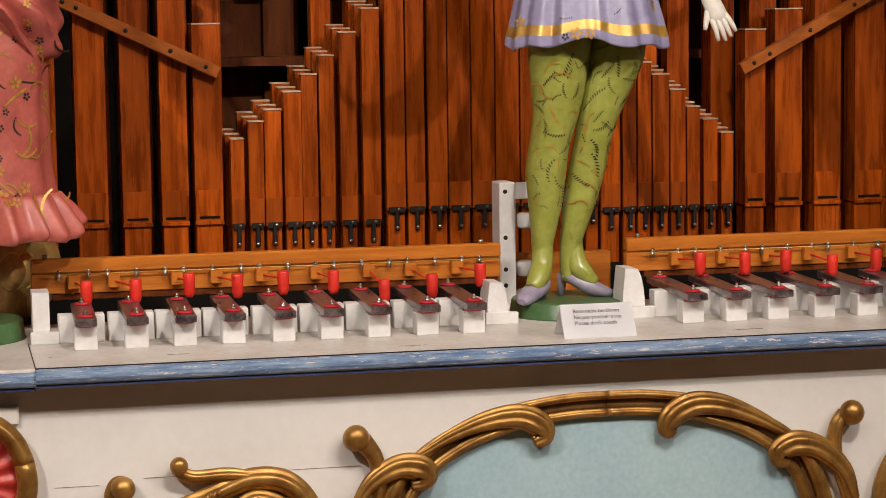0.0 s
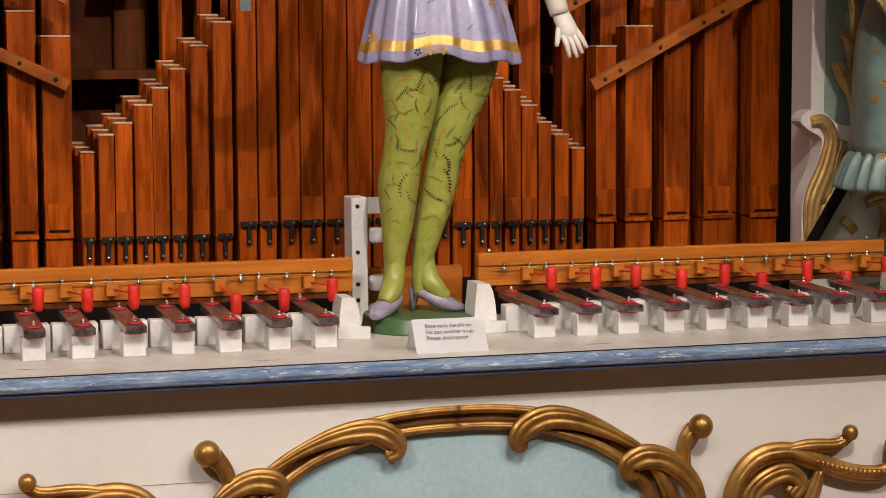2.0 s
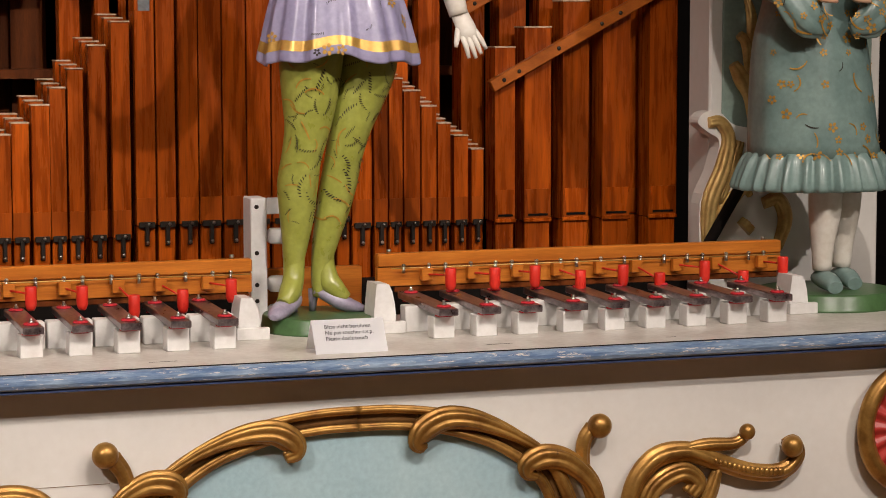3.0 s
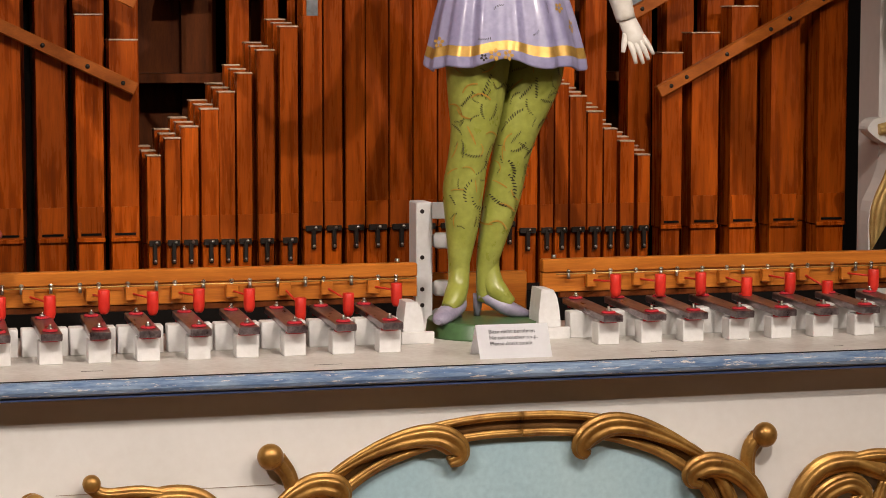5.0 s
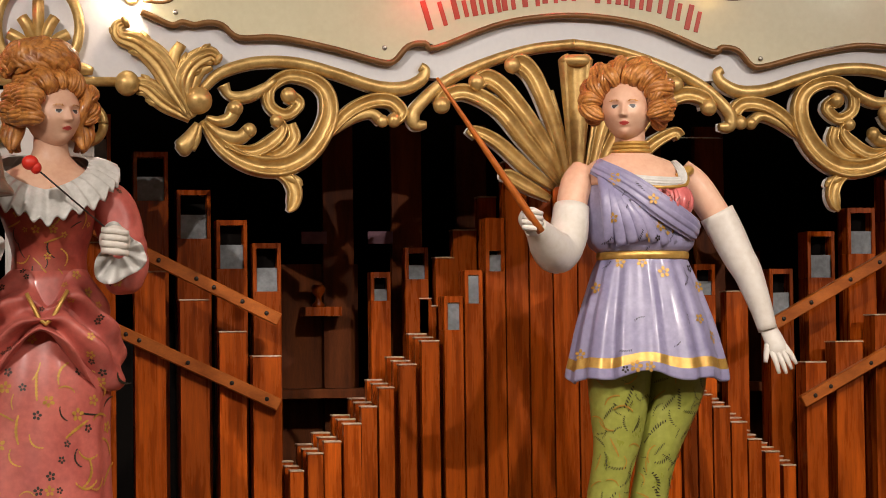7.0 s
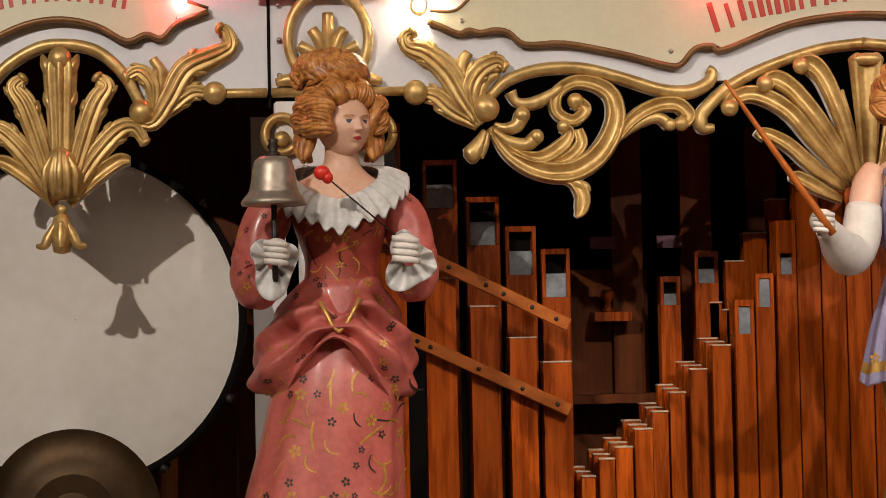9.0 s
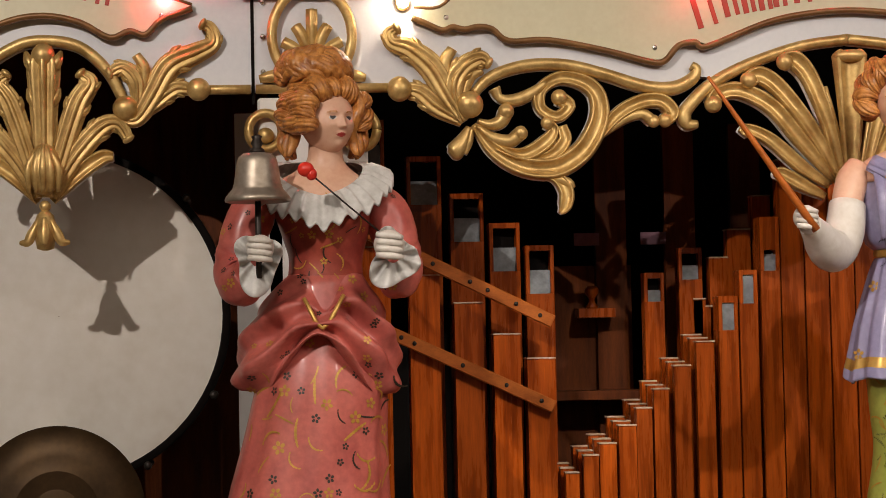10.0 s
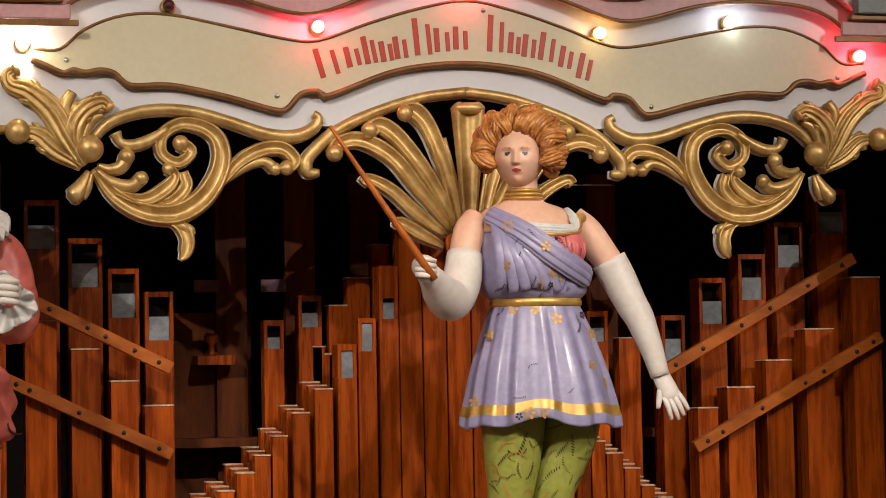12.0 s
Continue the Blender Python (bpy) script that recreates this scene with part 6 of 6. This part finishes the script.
# column with gilt leaves beside the coated figure
col = thing("carved_column", (0, 0, 0), "white column with teal panel and gilt leaf scrolls", "column")
part("shaft", box(1.690, 2.02, 3.515, 3.60, 1.05, 1.97, 0.004), WHITE, col)
part("panel", box(1.712, 2.0, 3.510, 3.5155, 1.36, 1.90, 0.002), material("teal_column_paint", (0.27, 0.36, 0.31), 0.4, scale=8, vary=0.6, worn=(0.45, 0.3, 0.1), wear=0.72), col, "grey-teal painted panel")
bm = slab([(p[0], p[1]) for p in spline([(1.655, 1.15), (1.655, 1.25), (1.678, 1.305), (1.690, 1.355), (1.668, 1.372), (1.650, 1.388), (1.662, 1.405), (1.690, 1.405), (1.715, 1.385), (1.745, 1.378), (1.80, 1.37)], 4)] + [(1.86, 1.15)], 3.475, 3.512)
part("scroll_foot", bm, WHITE, col)
for rows in ([(1.668, 1.17, 0.010), (1.672, 1.25, 0.016), (1.696, 1.31, 0.016), (1.706, 1.36, 0.013), (1.690, 1.388, 0.011), (1.668, 1.388, 0.009)],
             [(1.690, 1.25, 0.006), (1.712, 1.31, 0.012), (1.728, 1.355, 0.008)], [(1.672, 1.18, 0.006), (1.70, 1.24, 0.013), (1.735, 1.275, 0.010), (1.748, 1.262, 0.006)],
             [(1.80, 1.17, 0.010), (1.815, 1.22, 0.014), (1.80, 1.255, 0.013), (1.772, 1.248, 0.010)], [(1.735, 1.205, 0.016), (1.745, 1.215, 0.016)],
             [(1.760, 1.39, 0.004), (1.757, 1.43, 0.010), (1.745, 1.46, 0.016), (1.728, 1.486, 0.010)], [(1.760, 1.42, 0.006), (1.768, 1.46, 0.013), (1.775, 1.49, 0.008)],
             [(1.756, 1.47, 0.006), (1.752, 1.52, 0.010), (1.738, 1.536, 0.008)], [(1.757, 1.50, 0.005), (1.762, 1.56, 0.010), (1.752, 1.60, 0.006)]):
    bm = bmesh.new()
    sweep(bm, [(x, 3.472 if z < 1.39 else 3.502, z, r) for x, z, r in rows], 5, 16, 0.9, 3, 0.22)
    part("leaf", bm, GOLD, col)

tagged(part("wind_hose", sweep(bmesh.new(), [(1.650, 3.455, 1.165, 0.0095), (1.672, 3.452, 1.203, 0.0095), (1.700, 3.448, 1.252, 0.0095), (1.735, 3.446, 1.312, 0.0095)], 5, 16), BLACK), "black rubber hose leaning before the carved column", "hose")

# ---- gilt carving on the front panel ----
GY = 3.032
fr = thing("front_cartouche", (0, 0, 0), "pale blue panel framed by bronze-gold carved arch", "cartouche")
ARCH = [(0.56, 0.66), (0.58, 0.80), (0.610, 0.895), (0.66, 0.945), (0.72, 0.972), (0.814, 0.997), (CX, 1.007)]
arch = [(p[0], p[1]) for p in spline(both(ARCH), 5)]
part("panel", slab(arch, 3.034, 3.0395), SKY_PANEL, fr, "pale blue painted panel")


def front_strokes(parent, strokes, mat=GOLD_DARK):
    for rows, ridges, proud in strokes:
        bm = bmesh.new()
        sweep(bm, [(x, GY - proud, z, r * (1.2 if ridges > 2 else 1.05)) for x, z, r in rows], 6, 28 if ridges else 14, 0.9, ridges, 0.32)
        part("carving", bm, mat, parent)


HALF = [([(CX, 1.011, 0.006), (0.860, 1.010, 0.006), (0.800, 1.003, 0.006), (0.740, 0.989, 0.007), (0.690, 0.969, 0.008), (0.640, 0.937, 0.009), (0.602, 0.890, 0.010), (0.575, 0.80, 0.011), (0.565, 0.68, 0.011)], 2, 0.010),
        ([(CX, 0.986, 0.0055), (0.860, 0.985, 0.0055), (0.800, 0.978, 0.006), (0.75, 0.966, 0.007), (0.70, 0.946, 0.007), (0.655, 0.915, 0.008), (0.622, 0.87, 0.008), (0.60, 0.79, 0.008)], 2, 0.008),
        ([(0.633, 0.938, 0.004), (0.686, 0.967, 0.008), (0.739, 0.985, 0.012), (0.784, 0.988, 0.015), (0.812, 0.974, 0.0155), (0.818, 0.958, 0.012), (0.803, 0.950, 0.007)], 3, 0.014),
        ([(0.545, 0.870, 0.006), (0.569, 0.905, 0.010), (0.605, 0.926, 0.014), (0.636, 0.925, 0.016), (0.648, 0.913, 0.014), (0.642, 0.902, 0.010), (0.627, 0.900, 0.006)], 3, 0.016),
        ([(0.575, 0.855, 0.008), (0.583, 0.905, 0.010), (0.577, 0.940, 0.011), (0.560, 0.965, 0.013)], 2, 0.010)]
groove = [(CX, 0.9985), (0.860, 0.9975), (0.800, 0.9905), (0.740, 0.977), (0.690, 0.9565), (0.645, 0.925), (0.610, 0.88), (0.585, 0.795)]
for side in (groove, [(2 * CX - x, z) for x, z in groove]):
    bm = bmesh.new()
    sweep(bm, [(x, GY + 0.001, z, 0.010) for x, z in side], 5, 10, 0.45)
    part("groove", bm, BROWN_EDGE, fr, "dark brown hollow between gilt rails")
front_strokes(fr, HALF)
front_strokes(fr, [(mirror(r), k, p) for r, k, p in HALF[:2]] + [([(1.275, 0.84, 0.008), (1.256, 0.905, 0.010), (1.256, 0.945, 0.011), (1.270, 0.966, 0.012)], 2, 0.010),
                  ([(1.191, 0.937, 0.004), (1.135, 0.968, 0.009), (1.084, 0.988, 0.013), (1.041, 0.993, 0.015), (1.010, 0.980, 0.0155), (0.998, 0.961, 0.012), (1.008, 0.950, 0.007)], 3, 0.014),
                  ([(1.284, 0.842, 0.006), (1.266, 0.885, 0.011), (1.230, 0.918, 0.014), (1.193, 0.928, 0.016), (1.168, 0.919, 0.0145), (1.166, 0.906, 0.010), (1.180, 0.899, 0.006)], 3, 0.016)])
for x, z in ((0.550, 0.970), (1.278, 0.968)):
    bm = bmesh.new()
    ball(bm, (x, GY - 0.016, z), 0.0185, 0.017, 0.0185, 20, 12)
    part("boss", bm, GOLD_DARK, fr)
SIDE = [([(1.322, 0.80, 0.010), (1.335, 0.870, 0.014), (1.370, 0.912, 0.016), (1.420, 0.920, 0.015), (1.470, 0.902, 0.013), (1.53, 0.882, 0.013), (1.580, 0.880, 0.013), (1.606, 0.900, 0.012), (1.600, 0.922, 0.012), (1.585, 0.918, 0.011)], 2, 0.008),
        ([(1.400, 0.922, 0.005), (1.450, 0.928, 0.010), (1.500, 0.928, 0.009), (1.522, 0.942, 0.009)], 2, 0.010),
        ([(1.345, 0.800, 0.010), (1.365, 0.865, 0.013), (1.410, 0.890, 0.013), (1.438, 0.874, 0.012), (1.425, 0.855, 0.012)], 3, 0.012),
        ([(1.43, 0.80, 0.008), (1.46, 0.85, 0.012), (1.475, 0.89, 0.008)], 2, 0.006)]
for mir in (False, True):
    sc = thing("front_scroll", (0, 0, 0), "bronze-gold carved scroll on the white front", "ornament", "front scrolls")
    front_strokes(sc, [(mirror(r), k, p) for r, k, p in SIDE] if mir else SIDE)
    for x, z, r in ((1.594, 0.918, 0.017), (1.518, 0.945, 0.0125)):
        bm = bmesh.new()
        ball(bm, (2 * CX - x if mir else x, GY - 0.016, z), r, r * 0.9, r, 18, 12)
        part("boss", bm, GOLD_DARK, sc)
    for k in range(15):
        u = k / 14
        bx, bz = 1.465 + 0.108 * u, 0.905 - 0.024 * math.sin(u * 1.5)
        bm = bmesh.new()
        ball(bm, (2 * CX - bx if mir else bx, GY - 0.019, bz), 0.0042 + 0.002 * u, 0.004, 0.0042 + 0.003 * u, 10, 6)
        part("bead", bm, GOLD_DARK, sc)
    cxr = 0.030 if mir else 2 * CX - 0.030
    ring = thing("shell_roundel", (cxr, 3.03, 0.935), "bronze-gold ring round a red fluted shell", "ornament", "roundels")
    bm = bmesh.new()
    sweep(bm, [(0.074 * math.cos(a), -0.012, 0.088 * math.sin(a), 0.014) for a in [2 * math.pi * k / 20 + 0.3 for k in range(21)]], 3, 16, 1.0, 2, 0.15)
    part("ring", bm, GOLD_DARK, ring)
    bm = bmesh.new()
    n = 96
    rr = [[bm.verts.new((0.066 * q * math.cos(2 * math.pi * k / n), -0.004 - 0.016 * (1 - q) - 0.004 * math.cos(k / n * 2 * math.pi * 16) * q, 0.08 * q * math.sin(2 * math.pi * k / n))) for k in range(n)] for q in (0.06, 0.4, 0.75, 1.0)]
    for a, b in zip(rr, rr[1:]):
        for k in range(n):
            bm.faces.new((a[k], a[(k + 1) % n], b[(k + 1) % n], b[k])).smooth = True
    part("shell", bm, material("red_shell_paint", (0.5, 0.04, 0.03), 0.4, scale=20, vary=0.6), ring, "red fluted shell")
structure("panel_corner", box(-0.30, 0.096, 3.030, 3.0395, 1.010, 1.036, 0.002), WHITE, "short white ledge under the shelf", "ledge")
